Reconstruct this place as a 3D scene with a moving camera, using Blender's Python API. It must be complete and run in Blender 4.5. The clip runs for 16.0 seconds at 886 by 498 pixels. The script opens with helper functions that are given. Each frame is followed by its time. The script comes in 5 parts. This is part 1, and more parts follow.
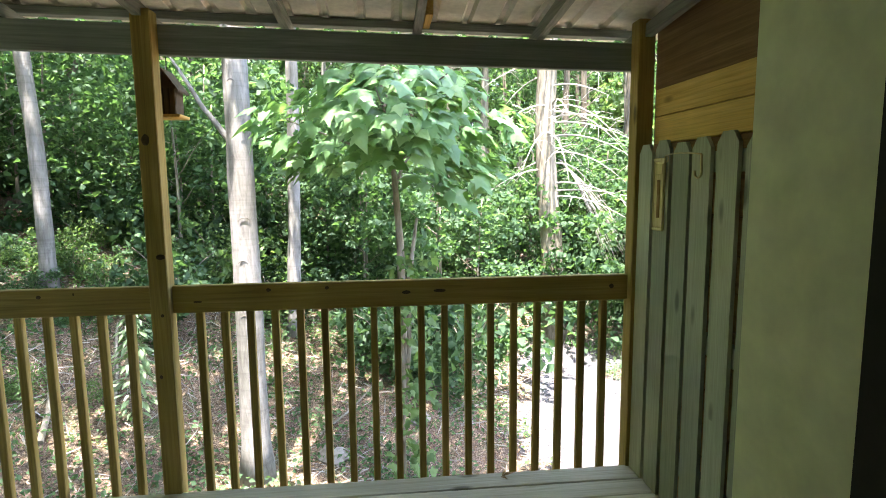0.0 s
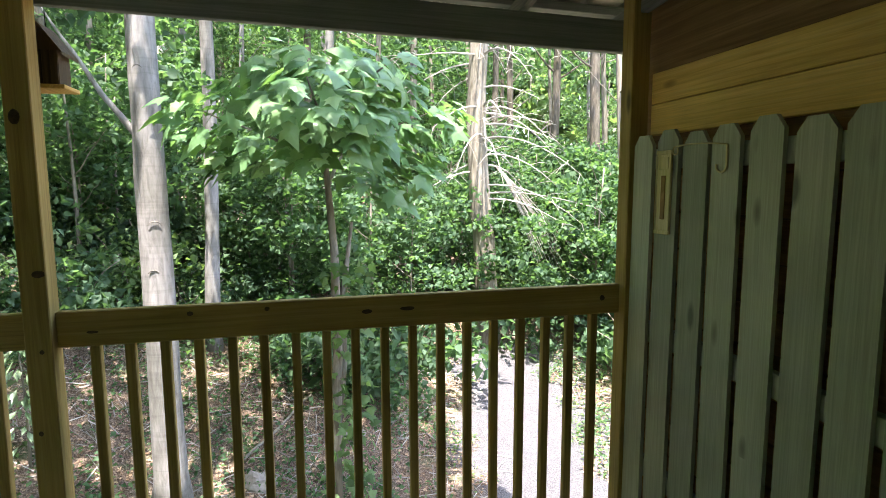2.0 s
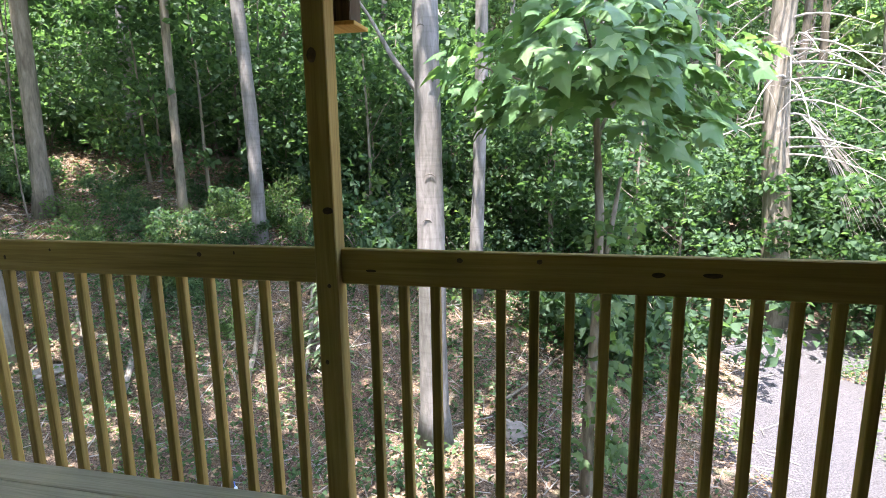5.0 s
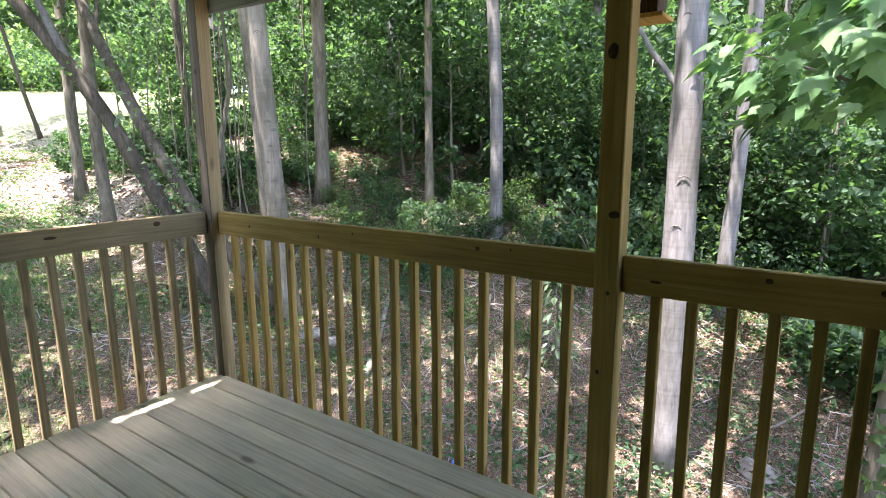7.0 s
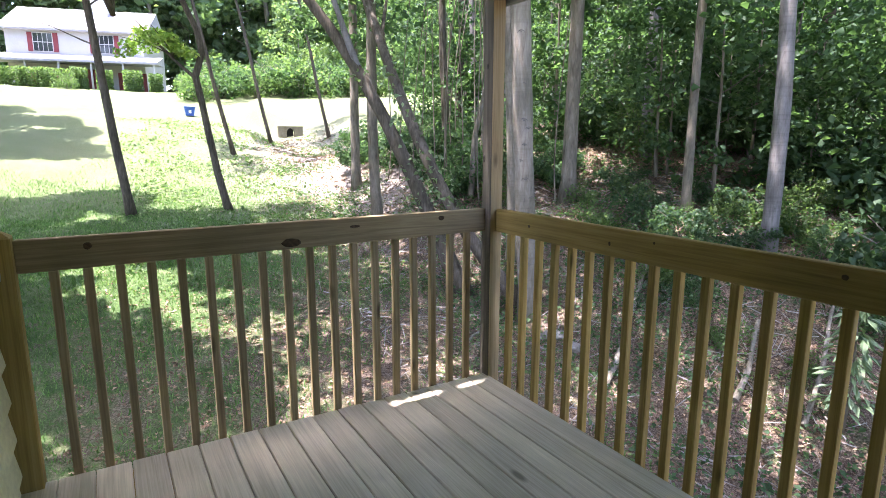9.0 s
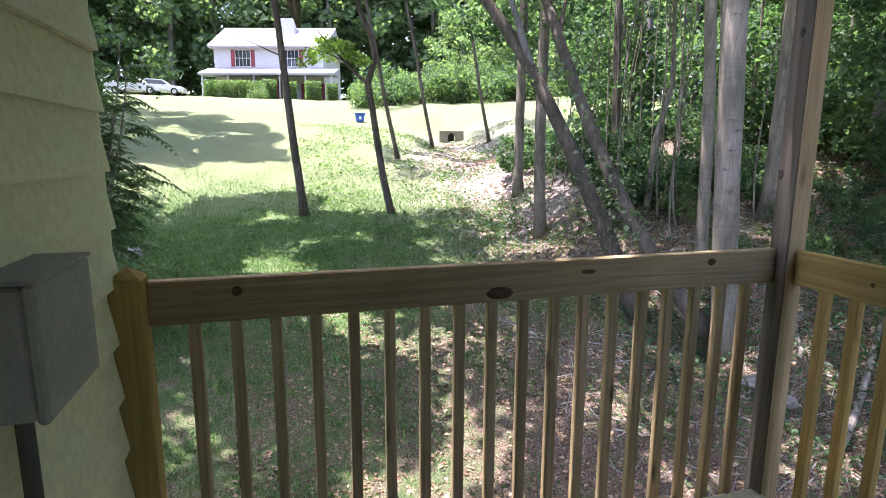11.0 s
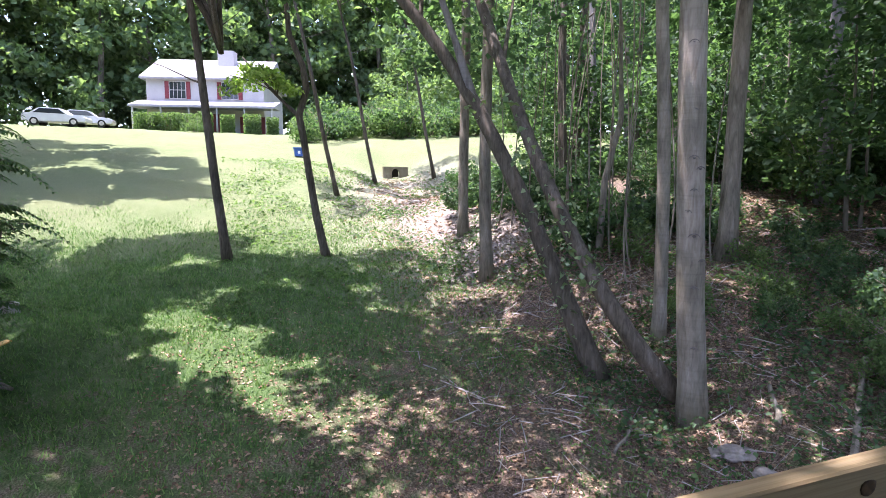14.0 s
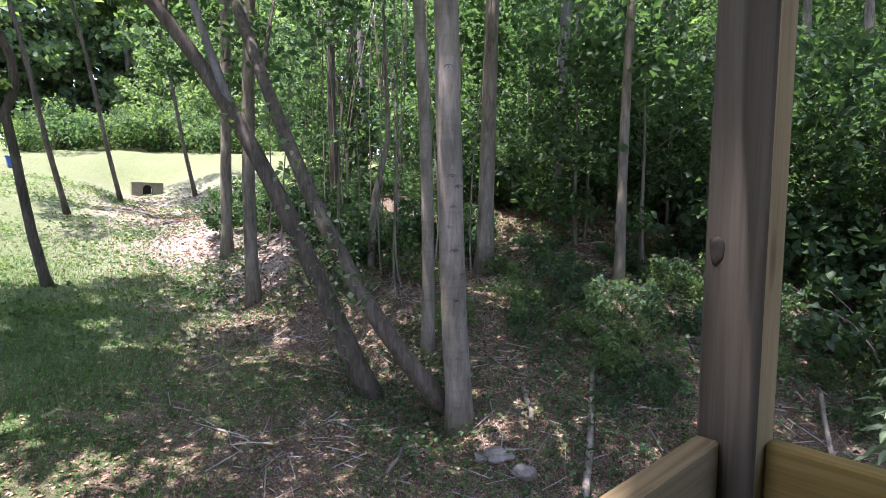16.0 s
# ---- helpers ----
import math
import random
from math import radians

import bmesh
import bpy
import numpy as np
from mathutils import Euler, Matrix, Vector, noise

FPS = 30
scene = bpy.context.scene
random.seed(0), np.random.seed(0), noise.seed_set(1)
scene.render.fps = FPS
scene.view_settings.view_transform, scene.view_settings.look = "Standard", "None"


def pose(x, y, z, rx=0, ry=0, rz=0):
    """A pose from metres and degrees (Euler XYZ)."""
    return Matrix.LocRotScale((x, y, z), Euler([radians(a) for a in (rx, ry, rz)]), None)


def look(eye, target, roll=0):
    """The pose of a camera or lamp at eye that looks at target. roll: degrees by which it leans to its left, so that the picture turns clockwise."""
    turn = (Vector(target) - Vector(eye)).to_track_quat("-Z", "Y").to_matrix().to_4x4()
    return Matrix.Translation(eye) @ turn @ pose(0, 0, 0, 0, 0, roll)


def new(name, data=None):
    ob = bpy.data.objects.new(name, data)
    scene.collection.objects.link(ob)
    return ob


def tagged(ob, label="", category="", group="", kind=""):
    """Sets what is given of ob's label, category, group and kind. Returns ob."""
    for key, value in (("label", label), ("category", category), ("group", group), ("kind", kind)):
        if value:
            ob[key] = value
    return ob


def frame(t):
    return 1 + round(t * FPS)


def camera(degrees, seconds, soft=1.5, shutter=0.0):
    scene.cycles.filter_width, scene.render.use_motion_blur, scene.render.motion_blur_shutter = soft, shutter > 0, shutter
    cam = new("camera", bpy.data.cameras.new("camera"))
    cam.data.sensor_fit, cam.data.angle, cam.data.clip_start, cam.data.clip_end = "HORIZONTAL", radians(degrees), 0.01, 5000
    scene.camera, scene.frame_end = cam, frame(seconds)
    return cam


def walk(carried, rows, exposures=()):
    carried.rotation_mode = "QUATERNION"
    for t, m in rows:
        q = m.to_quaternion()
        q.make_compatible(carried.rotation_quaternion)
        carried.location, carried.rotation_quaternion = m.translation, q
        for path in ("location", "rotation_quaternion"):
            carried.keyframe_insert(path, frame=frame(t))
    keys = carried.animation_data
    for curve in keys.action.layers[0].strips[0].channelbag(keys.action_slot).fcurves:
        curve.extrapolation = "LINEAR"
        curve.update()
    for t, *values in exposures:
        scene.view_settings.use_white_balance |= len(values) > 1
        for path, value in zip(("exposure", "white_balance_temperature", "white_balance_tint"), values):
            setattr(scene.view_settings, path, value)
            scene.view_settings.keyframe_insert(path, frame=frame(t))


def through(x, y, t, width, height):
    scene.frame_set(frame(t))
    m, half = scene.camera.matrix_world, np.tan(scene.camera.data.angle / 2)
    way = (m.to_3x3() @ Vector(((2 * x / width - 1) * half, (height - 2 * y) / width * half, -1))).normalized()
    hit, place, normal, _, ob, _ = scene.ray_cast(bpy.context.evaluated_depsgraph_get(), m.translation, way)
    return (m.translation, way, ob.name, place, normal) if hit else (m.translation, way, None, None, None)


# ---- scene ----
cam = camera(76.9, 16.0, 0.75)
PATH = [
    (0, (0.322, -0.087, 1.575), (0.524, 1.888, 1.332), -0.5),
    (0.5, (0.284, 0.038, 1.571), (0.503, 2.011, 1.33), -0.4),
    (1, (0.276, 0.191, 1.558), (0.571, 2.155, 1.324), -0.2),
    (1.5, (0.234, 0.314, 1.54), (0.656, 2.255, 1.308), -0.1),
    (2, (0.187, 0.43, 1.541), (0.656, 2.36, 1.308), -0.2),
    (2.5, (0.158, 0.528, 1.542), (0.628, 2.457, 1.298), -0.3),
    (3, (0.139, 0.614, 1.507), (0.604, 2.538, 1.219), -0.4),
    (3.5, (0.147, 0.71, 1.465), (0.527, 2.642, 1.113), -0.6),
    (4, (0.14, 0.765, 1.455), (0.307, 2.724, 1.09), -1.0),
    (4.5, (0.13, 0.778, 1.455), (-0.017, 2.739, 1.089), -1.0),
    (7, (-0.123, 0.755, 1.466), (-1.26, 2.359, 1.1), -0.3),
    (7.5, (-0.182, 0.728, 1.467), (-1.472, 2.212, 1.101), -0.1),
    (8, (-0.265, 0.711, 1.463), (-1.701, 2.053, 1.095), -0.1),
    (8.5, (-0.359, 0.714, 1.456), (-1.927, 1.899, 1.089), -0.0),
    (9, (-0.528, 0.737, 1.448), (-2.212, 1.752, 1.082), 0.1),
    (9.5, (-0.75, 0.775, 1.461), (-2.53, 1.609, 1.09), -0.1),
    (10, (-0.991, 0.79, 1.451), (-2.838, 1.463, 1.08), 0.0),
    (12.5, (-2.25, 1.0, 1.49), (-4.16, 1.485, 1.15), 0.3),
    (13, (-2.428, 1.212, 1.507), (-4.339, 1.717, 1.203), 0.2),
    (13.5, (-2.621, 1.363, 1.523), (-4.51, 1.966, 1.255), 0.3),
    (14, (-2.758, 1.46, 1.507), (-4.615, 2.166, 1.279), 0.4),
    (14.5, (-2.87, 1.581, 1.504), (-4.683, 2.403, 1.31), 0.4),
    (15, (-2.974, 1.725, 1.5), (-4.706, 2.711, 1.329), 0.5),
    (15.5, (-3.0, 1.76, 1.457), (-4.609, 2.938, 1.302), 0.6),
    (16, (-2.983, 1.798, 1.428), (-4.434, 3.167, 1.285), 0.9),
]
EXPOSURES = [(0.0, 4.02, 6950, 14.0), (1.0, 3.76, 6950, 14.0), (3.0, 3.45, 6850, 15.0), (4.5, 3.38, 6700, 17.0), (7.0, 3.42, 6600, 22.0), (9.0, 3.25, 6400, 28.0), (10.0, 3.07, 6350, 29.0), (12.5, 2.66, 6250, 31.0), (14.0, 2.58, 6250, 31.0), (16.0, 2.46, 6350, 31.0)]
walk(cam, [(t, look(eye, target, roll)) for t, eye, target, roll in PATH], EXPOSURES)

# ---- world and sun ----
SUN_TO = Vector((-0.063, -0.26, 1.0)).normalized()
SUN_EL = math.asin(SUN_TO.z)
SUN_AZ = math.atan2(SUN_TO.x, SUN_TO.y)
world = bpy.data.worlds.new("sky")
scene.world = world
world.use_nodes = True
wn = world.node_tree.nodes
sky = wn.new("ShaderNodeTexSky")
sky.sky_type, sky.sun_disc = "NISHITA", False
sky.sun_elevation, sky.sun_rotation = SUN_EL, SUN_AZ
sky.dust_density = 2.0
bg = wn["Background"]
bg.inputs["Strength"].default_value = 0.15
world.node_tree.links.new(sky.outputs["Color"], bg.inputs["Color"])
sun_data = bpy.data.lights.new("sun", "SUN")
sun_data.energy, sun_data.angle, sun_data.color = 3.3, radians(0.55), (1.0, 0.97, 0.93)
sun = new("sun", sun_data)
sun.matrix_world = look(SUN_TO * 60, (0, 0, 0))


# ---- materials ----
def node_material(name, rough=0.7, spec=0.3):
    m = bpy.data.materials.new(name)
    m.use_nodes = True
    b = m.node_tree.nodes["Principled BSDF"]
    b.inputs["Roughness"].default_value = rough
    b.inputs["Specular IOR Level"].default_value = spec
    return m, m.node_tree.nodes, m.node_tree.links, b


def ramp(n, l, fac, stops):
    r = n.new("ShaderNodeValToRGB")
    r.color_ramp.elements[0].position, r.color_ramp.elements[0].color = stops[0][0], (*stops[0][1], 1)
    r.color_ramp.elements[1].position, r.color_ramp.elements[1].color = stops[-1][0], (*stops[-1][1], 1)
    for p, c in stops[1:-1]:
        e = r.color_ramp.elements.new(p)
        e.color = (*c, 1)
    l.new(fac, r.inputs["Fac"])
    return r.outputs["Color"]


def noise_node(n, l, vec, scale, detail=4.0, rough=0.55, dist=0.0):
    t = n.new("ShaderNodeTexNoise")
    t.inputs["Scale"].default_value, t.inputs["Detail"].default_value = scale, detail
    t.inputs["Roughness"].default_value, t.inputs["Distortion"].default_value = rough, dist
    l.new(vec, t.inputs["Vector"])
    return t.outputs["Fac"]


def mapped(n, l, scale, source="Object"):
    c = n.new("ShaderNodeTexCoord")
    m = n.new("ShaderNodeMapping")
    m.inputs["Scale"].default_value = scale
    l.new(c.outputs[source], m.inputs["Vector"])
    return m.outputs["Vector"]


def mixed(n, l, fac, a, b, mode="MIX"):
    x = n.new("ShaderNodeMix")
    x.data_type, x.blend_type = "RGBA", mode
    for sock, v in ((x.inputs["Factor"], fac), (x.inputs["A"], a), (x.inputs["B"], b)):
        if isinstance(v, (int, float)):
            sock.default_value = v
        elif isinstance(v, tuple):
            sock.default_value = (*v, 1)
        else:
            l.new(v, sock)
    return x.outputs["Result"]


def bumped(n, l, b, height, strength=0.3, distance=0.005):
    k = n.new("ShaderNodeBump")
    k.inputs["Strength"].default_value, k.inputs["Distance"].default_value = strength, distance
    l.new(height, k.inputs["Height"])
    l.new(k.outputs["Normal"], b.inputs["Normal"])


def jittered(n, l, vec, amount=7.0):
    """Shift the texture from piece to piece."""
    o = n.new("ShaderNodeObjectInfo")
    a = n.new("ShaderNodeVectorMath")
    a.operation = "MULTIPLY_ADD"
    a.inputs[1].default_value = (amount, amount, amount)
    l.new(o.outputs["Random"], a.inputs[0])
    l.new(vec, a.inputs[2])
    return a.outputs["Vector"], o.outputs["Random"]


def wood(name, dark, mid, light, axis, knots=True, rough=0.75, grain=1.0, bump=0.35):
    """Sawn timber: grain along one axis, knots, blotches."""
    m, n, l, b = node_material(name, rough, 0.25)
    long = [28.0 * grain] * 3
    long[axis] = 0.9
    v, rnd = jittered(n, l, mapped(n, l, long))
    g = noise_node(n, l, v, 1.0, 5, 0.6, 1.6)
    fine = [160.0] * 3
    fine[axis] = 4.0
    vf, _ = jittered(n, l, mapped(n, l, fine))
    f = noise_node(n, l, vf, 1.0, 3, 0.6)
    col = ramp(n, l, g, [(0.28, dark), (0.5, mid), (0.72, light)])
    vb, _ = jittered(n, l, mapped(n, l, (1.4, 1.4, 1.4)))
    blotch = noise_node(n, l, vb, 1.0, 3)
    col = mixed(n, l, 1.0, col, ramp(n, l, blotch, [(0.3, (0.72, 0.74, 0.72)), (0.7, (1.12, 1.1, 1.08))]), "MULTIPLY")
    col = mixed(n, l, 0.35, col, ramp(n, l, f, [(0.3, (0.55, 0.55, 0.55)), (0.65, (1.15, 1.15, 1.15))]), "MULTIPLY")
    piece = ramp(n, l, rnd, [(0.0, (0.86, 0.86, 0.85)), (1.0, (1.12, 1.11, 1.08))])
    col = mixed(n, l, 1.0, col, piece, "MULTIPLY")
    if knots:
        ks = [9.0] * 3
        ks[axis] = 3.2
        vk, _ = jittered(n, l, mapped(n, l, ks))
        vo = n.new("ShaderNodeTexVoronoi")
        vo.inputs["Scale"].default_value = 1.0
        l.new(vk, vo.inputs["Vector"])
        spot = ramp(n, l, vo.outputs["Distance"], [(0.10, (1, 1, 1)), (0.22, (0, 0, 0))])
        rare = 0.52 if knots is True else knots
        some = ramp(n, l, vo.outputs["Color"], [(rare, (0, 0, 0)), (rare + 0.04, (0.9, 0.9, 0.9))])
        spot = mixed(n, l, 1.0, spot, some, "MULTIPLY")
        col = mixed(n, l, spot, col, tuple(c * 0.35 for c in dark))
    l.new(col, b.inputs["Base Color"])
    bumped(n, l, b, f, bump, 0.002)
    return m


def mottled(name, a, b_, scale=6.0, rough=0.7, spec=0.3, bump=0.2, fine=60.0, metal=0.0):
    m, n, l, b = node_material(name, rough, spec)
    v = mapped(n, l, (1, 1, 1))
    g = noise_node(n, l, v, scale, 5)
    f = noise_node(n, l, v, fine, 3)
    col = ramp(n, l, g, [(0.3, a), (0.7, b_)])
    col = mixed(n, l, 0.5, col, ramp(n, l, f, [(0.3, (0.75, 0.75, 0.75)), (0.7, (1.15, 1.15, 1.15))]), "MULTIPLY")
    l.new(col, b.inputs["Base Color"])
    b.inputs["Metallic"].default_value = metal
    bumped(n, l, b, f, bump, 0.004)
    return m


def leaf_material(name, dark, mid, light, through=0.45, rough=0.58):
    """Thin leaves: colour from leaf to leaf, light passing through."""
    m, n, l, b = node_material(name, rough, 0.22)
    gm = n.new("ShaderNodeNewGeometry")
    col = ramp(n, l, gm.outputs["Random Per Island"], [(0.0, dark), (0.55, mid), (1.0, light)])
    l.new(col, b.inputs["Base Color"])
    t = n.new("ShaderNodeBsdfTranslucent")
    warm = mixed(n, l, 1.0, col, (1.18, 1.32, 0.56), "MULTIPLY")
    l.new(warm, t.inputs["Color"])
    x = n.new("ShaderNodeMixShader")
    x.inputs["Fac"].default_value = through
    l.new(b.outputs["BSDF"], x.inputs[1])
    l.new(t.outputs["BSDF"], x.inputs[2])
    l.new(x.outputs["Shader"], n["Material Output"].inputs["Surface"])
    return m


def bark(name, dark, mid, light, ring=0.0, scale=1.0):
    m, n, l, b = node_material(name, 0.9, 0.15)
    v, rnd = jittered(n, l, mapped(n, l, (14 * scale, 14 * scale, 2.5 * scale)))
    g = noise_node(n, l, v, 1.0, 6, 0.65, 0.6)
    col = ramp(n, l, g, [(0.3, dark), (0.52, mid), (0.75, light)])
    vp, _ = jittered(n, l, mapped(n, l, (2.2, 2.2, 1.2)))
    p = noise_node(n, l, vp, 1.0, 4)
    col = mixed(n, l, 1.0, col, ramp(n, l, p, [(0.35, (0.68, 0.7, 0.66)), (0.65, (1.15, 1.15, 1.15))]), "MULTIPLY")
    if ring:
        vr, _ = jittered(n, l, mapped(n, l, (1.2, 1.2, 16.0)))
        r = noise_node(n, l, vr, 1.0, 4, 0.6, 0.4)
        col = mixed(n, l, ring, col, ramp(n, l, r, [(0.36, (0.45, 0.44, 0.42)), (0.5, (1.0, 1.0, 1.0))]), "MULTIPLY")
    l.new(col, b.inputs["Base Color"])
    bumped(n, l, b, g, 0.6, 0.02)
    return m


RAILWOOD = [wood("treated_pine_" + "xyz"[a], (0.25, 0.172, 0.052), (0.36, 0.255, 0.082), (0.43, 0.315, 0.12), a, a == 2) for a in range(3)]
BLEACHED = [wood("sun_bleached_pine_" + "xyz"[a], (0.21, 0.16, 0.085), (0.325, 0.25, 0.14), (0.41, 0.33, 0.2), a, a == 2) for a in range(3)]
# Weathered grey, darkened further for shade the porch roof does not cast here.
WEATHERED_SHADE = wood("weathered_shaded_pine", (0.058, 0.050, 0.040), (0.10, 0.089, 0.073), (0.14, 0.126, 0.106), 2)
RAWPINE = wood("raw_pine", (0.56, 0.34, 0.095), (0.70, 0.46, 0.15), (0.76, 0.54, 0.22), 1)
DECKWOOD = wood("weathered_deck", (0.50, 0.45, 0.34), (0.62, 0.56, 0.44), (0.69, 0.635, 0.51), 0, 0.72, rough=0.85)
GREYPAINT = wood("grey_painted_timber", (0.19, 0.215, 0.21), (0.27, 0.30, 0.295), (0.34, 0.37, 0.36), 0, False)
GREYRAFTER = wood("grey_rafter_timber", (0.16, 0.17, 0.165), (0.25, 0.265, 0.255), (0.34, 0.35, 0.335), 1, False)
PICKET = wood("grey_stained_picket", (0.345, 0.368, 0.285), (0.395, 0.42, 0.325), (0.44, 0.462, 0.365), 2)
DARKBOARD = wood("dark_sheathing", (0.15, 0.085, 0.042), (0.21, 0.125, 0.062), (0.27, 0.165, 0.09), 1, False)
BACKBOARD = wood("brown_back_board", (0.22, 0.12, 0.045), (0.32, 0.185, 0.07), (0.40, 0.24, 0.10), 1)
SIDING = mottled("vinyl_siding", (0.68, 0.68, 0.47), (0.74, 0.74, 0.52), 3.0, 0.55, 0.4, 0.08, 40)
TRIMWHITE = mottled("jamb_paint", (0.74, 0.76, 0.50), (0.80, 0.82, 0.56), 4.0, 0.5, 0.4, 0.05, 30)
PLASTER = mottled("plain_plaster", (0.50, 0.49, 0.45), (0.56, 0.55, 0.51), 2.0, 0.9)
DARKINSIDE = mottled("dark_interior", (0.012, 0.012, 0.010), (0.02, 0.02, 0.016), 3.0, 0.7)
ROOFMETAL = mottled("corrugated_roof", (0.62, 0.60, 0.52), (0.78, 0.76, 0.68), 2.5, 0.5, 0.4, 0.05, 30)


# ---- builders ----
def thing(name, label, category, group="", kind="", at=(0, 0, 0)):
    e = new(name)
    e.location = at
    return tagged(e, label, category, group, kind)


def mesh_of(bm, name, material=None, smooth=False):
    me = bpy.data.meshes.new(name)
    bm.to_mesh(me)
    bm.free()
    if material:
        me.materials.append(material)
    if smooth:
        me.shade_smooth()
    return me


def part(name, bm, material, parent=None, label="", smooth=False):
    me = bm if isinstance(bm, bpy.types.Mesh) else mesh_of(bm, name, material, smooth)
    ob = new(name, me)
    if parent:
        ob.parent = parent
    if label:
        tagged(ob, label)
    return ob


def box(bm, x0, x1, y0, y1, z0, z1, bevel=0.0):
    vs = [bm.verts.new(p) for p in ((x0, y0, z0), (x1, y0, z0), (x1, y1, z0), (x0, y1, z0), (x0, y0, z1), (x1, y0, z1), (x1, y1, z1), (x0, y1, z1))]
    fs = [bm.faces.new([vs[i] for i in f]) for f in ((3, 2, 1, 0), (4, 5, 6, 7), (0, 1, 5, 4), (1, 2, 6, 5), (2, 3, 7, 6), (3, 0, 4, 7))]
    if bevel:
        es = {e for f in fs for e in f.edges}
        bmesh.ops.bevel(bm, geom=list(es), offset=bevel, segments=1, affect="EDGES")
    return bm


def boxed(*a, bevel=0.003):
    return box(bmesh.new(), *a, bevel)


def prism(bm, outline, depth, axis=1, start=0.0):
    """Extrude a 2D outline along an axis."""
    def p3(u, v, d):
        return {0: (d, u, v), 1: (u, d, v), 2: (u, v, d)}[axis]
    a = [bm.verts.new(p3(u, v, start)) for u, v in outline]
    b = [bm.verts.new(p3(u, v, start + depth)) for u, v in outline]
    k = len(outline)
    bm.faces.new(a)
    bm.faces.new(b[::-1])
    for i in range(k):
        bm.faces.new((a[i], b[i], b[(i + 1) % k], a[(i + 1) % k]))
    bmesh.ops.recalc_face_normals(bm, faces=bm.faces)
    return bm


def tube(bm, points, radii, sides=10, wob=0.0):
    """A tapered tube along points, closed at both ends."""
    rings = []
    pts = [Vector(p) for p in points]
    for i, p in enumerate(pts):
        d = (pts[min(i + 1, len(pts) - 1)] - pts[max(i - 1, 0)]).normalized()
        u = d.orthogonal().normalized() if i == 0 else (u - d * u.dot(d)).normalized()
        w = d.cross(u)
        r = radii[i]
        ring = []
        for k in range(sides):
            a = 2 * math.pi * k / sides
            o = u * math.cos(a) + w * math.sin(a)
            rr = r * (1 + wob * noise.noise((p + o * 0.4) * 3.0))
            ring.append(bm.verts.new(p + o * rr))
        rings.append(ring)
    for a, b in zip(rings, rings[1:]):
        for k in range(sides):
            bm.faces.new((a[k], a[(k + 1) % sides], b[(k + 1) % sides], b[k]))
    bm.faces.new(rings[0][::-1])
    bm.faces.new(rings[-1])
    return bm


def smoothstep(a, b, x):
    t = np.clip((np.asarray(x, float) - a) / (b - a), 0, 1)
    return t * t * (3 - 2 * t)


def ground_z(x, y):
    """Height of the ground: lawn rising to the far house, wooded bank beyond the stream bed."""
    x, y = np.asarray(x, float), np.asarray(y, float)
    base = np.interp(x, [-90, -62, -52, -46, -34, -26, -20, -8, -3, 0, 10, 40], [8.0, 6.4, 5.55, 4.95, 2.95, 0.95, -0.5, -2.25, -3.15, -3.4, -3.6, -3.8])
    d = np.maximum(y - 7.6 + 0.6 * (1 - smoothstep(-15, -11, x)) - 1.8 * smoothstep(-6, -1, x), 0)
    rise = (2.2 * (1 - np.exp(-d / 5)) + 0.1 * d) * (1 - 0.35 * smoothstep(-7, 0, x)) * (1 - 0.85 * smoothstep(1, 4, x) * (1 - smoothstep(13, 22, y)))
    rise = rise * (0.25 + 0.75 * smoothstep(-27, -19, x))
    rise = rise - 1.3 * np.exp(-((y - 10.2) / 2.6) ** 2) * (1 - smoothstep(-31, -23, x)) * smoothstep(-40, -35, x)
    bumps = 0.06 * np.sin(x * 1.3 + y * 0.7) * np.cos(y * 1.1 - x * 0.4) + 0.03 * np.sin(x * 3.1 - y * 2.3)
    return base + rise + bumps


def gz(x, y):
    return float(ground_z(x, y))


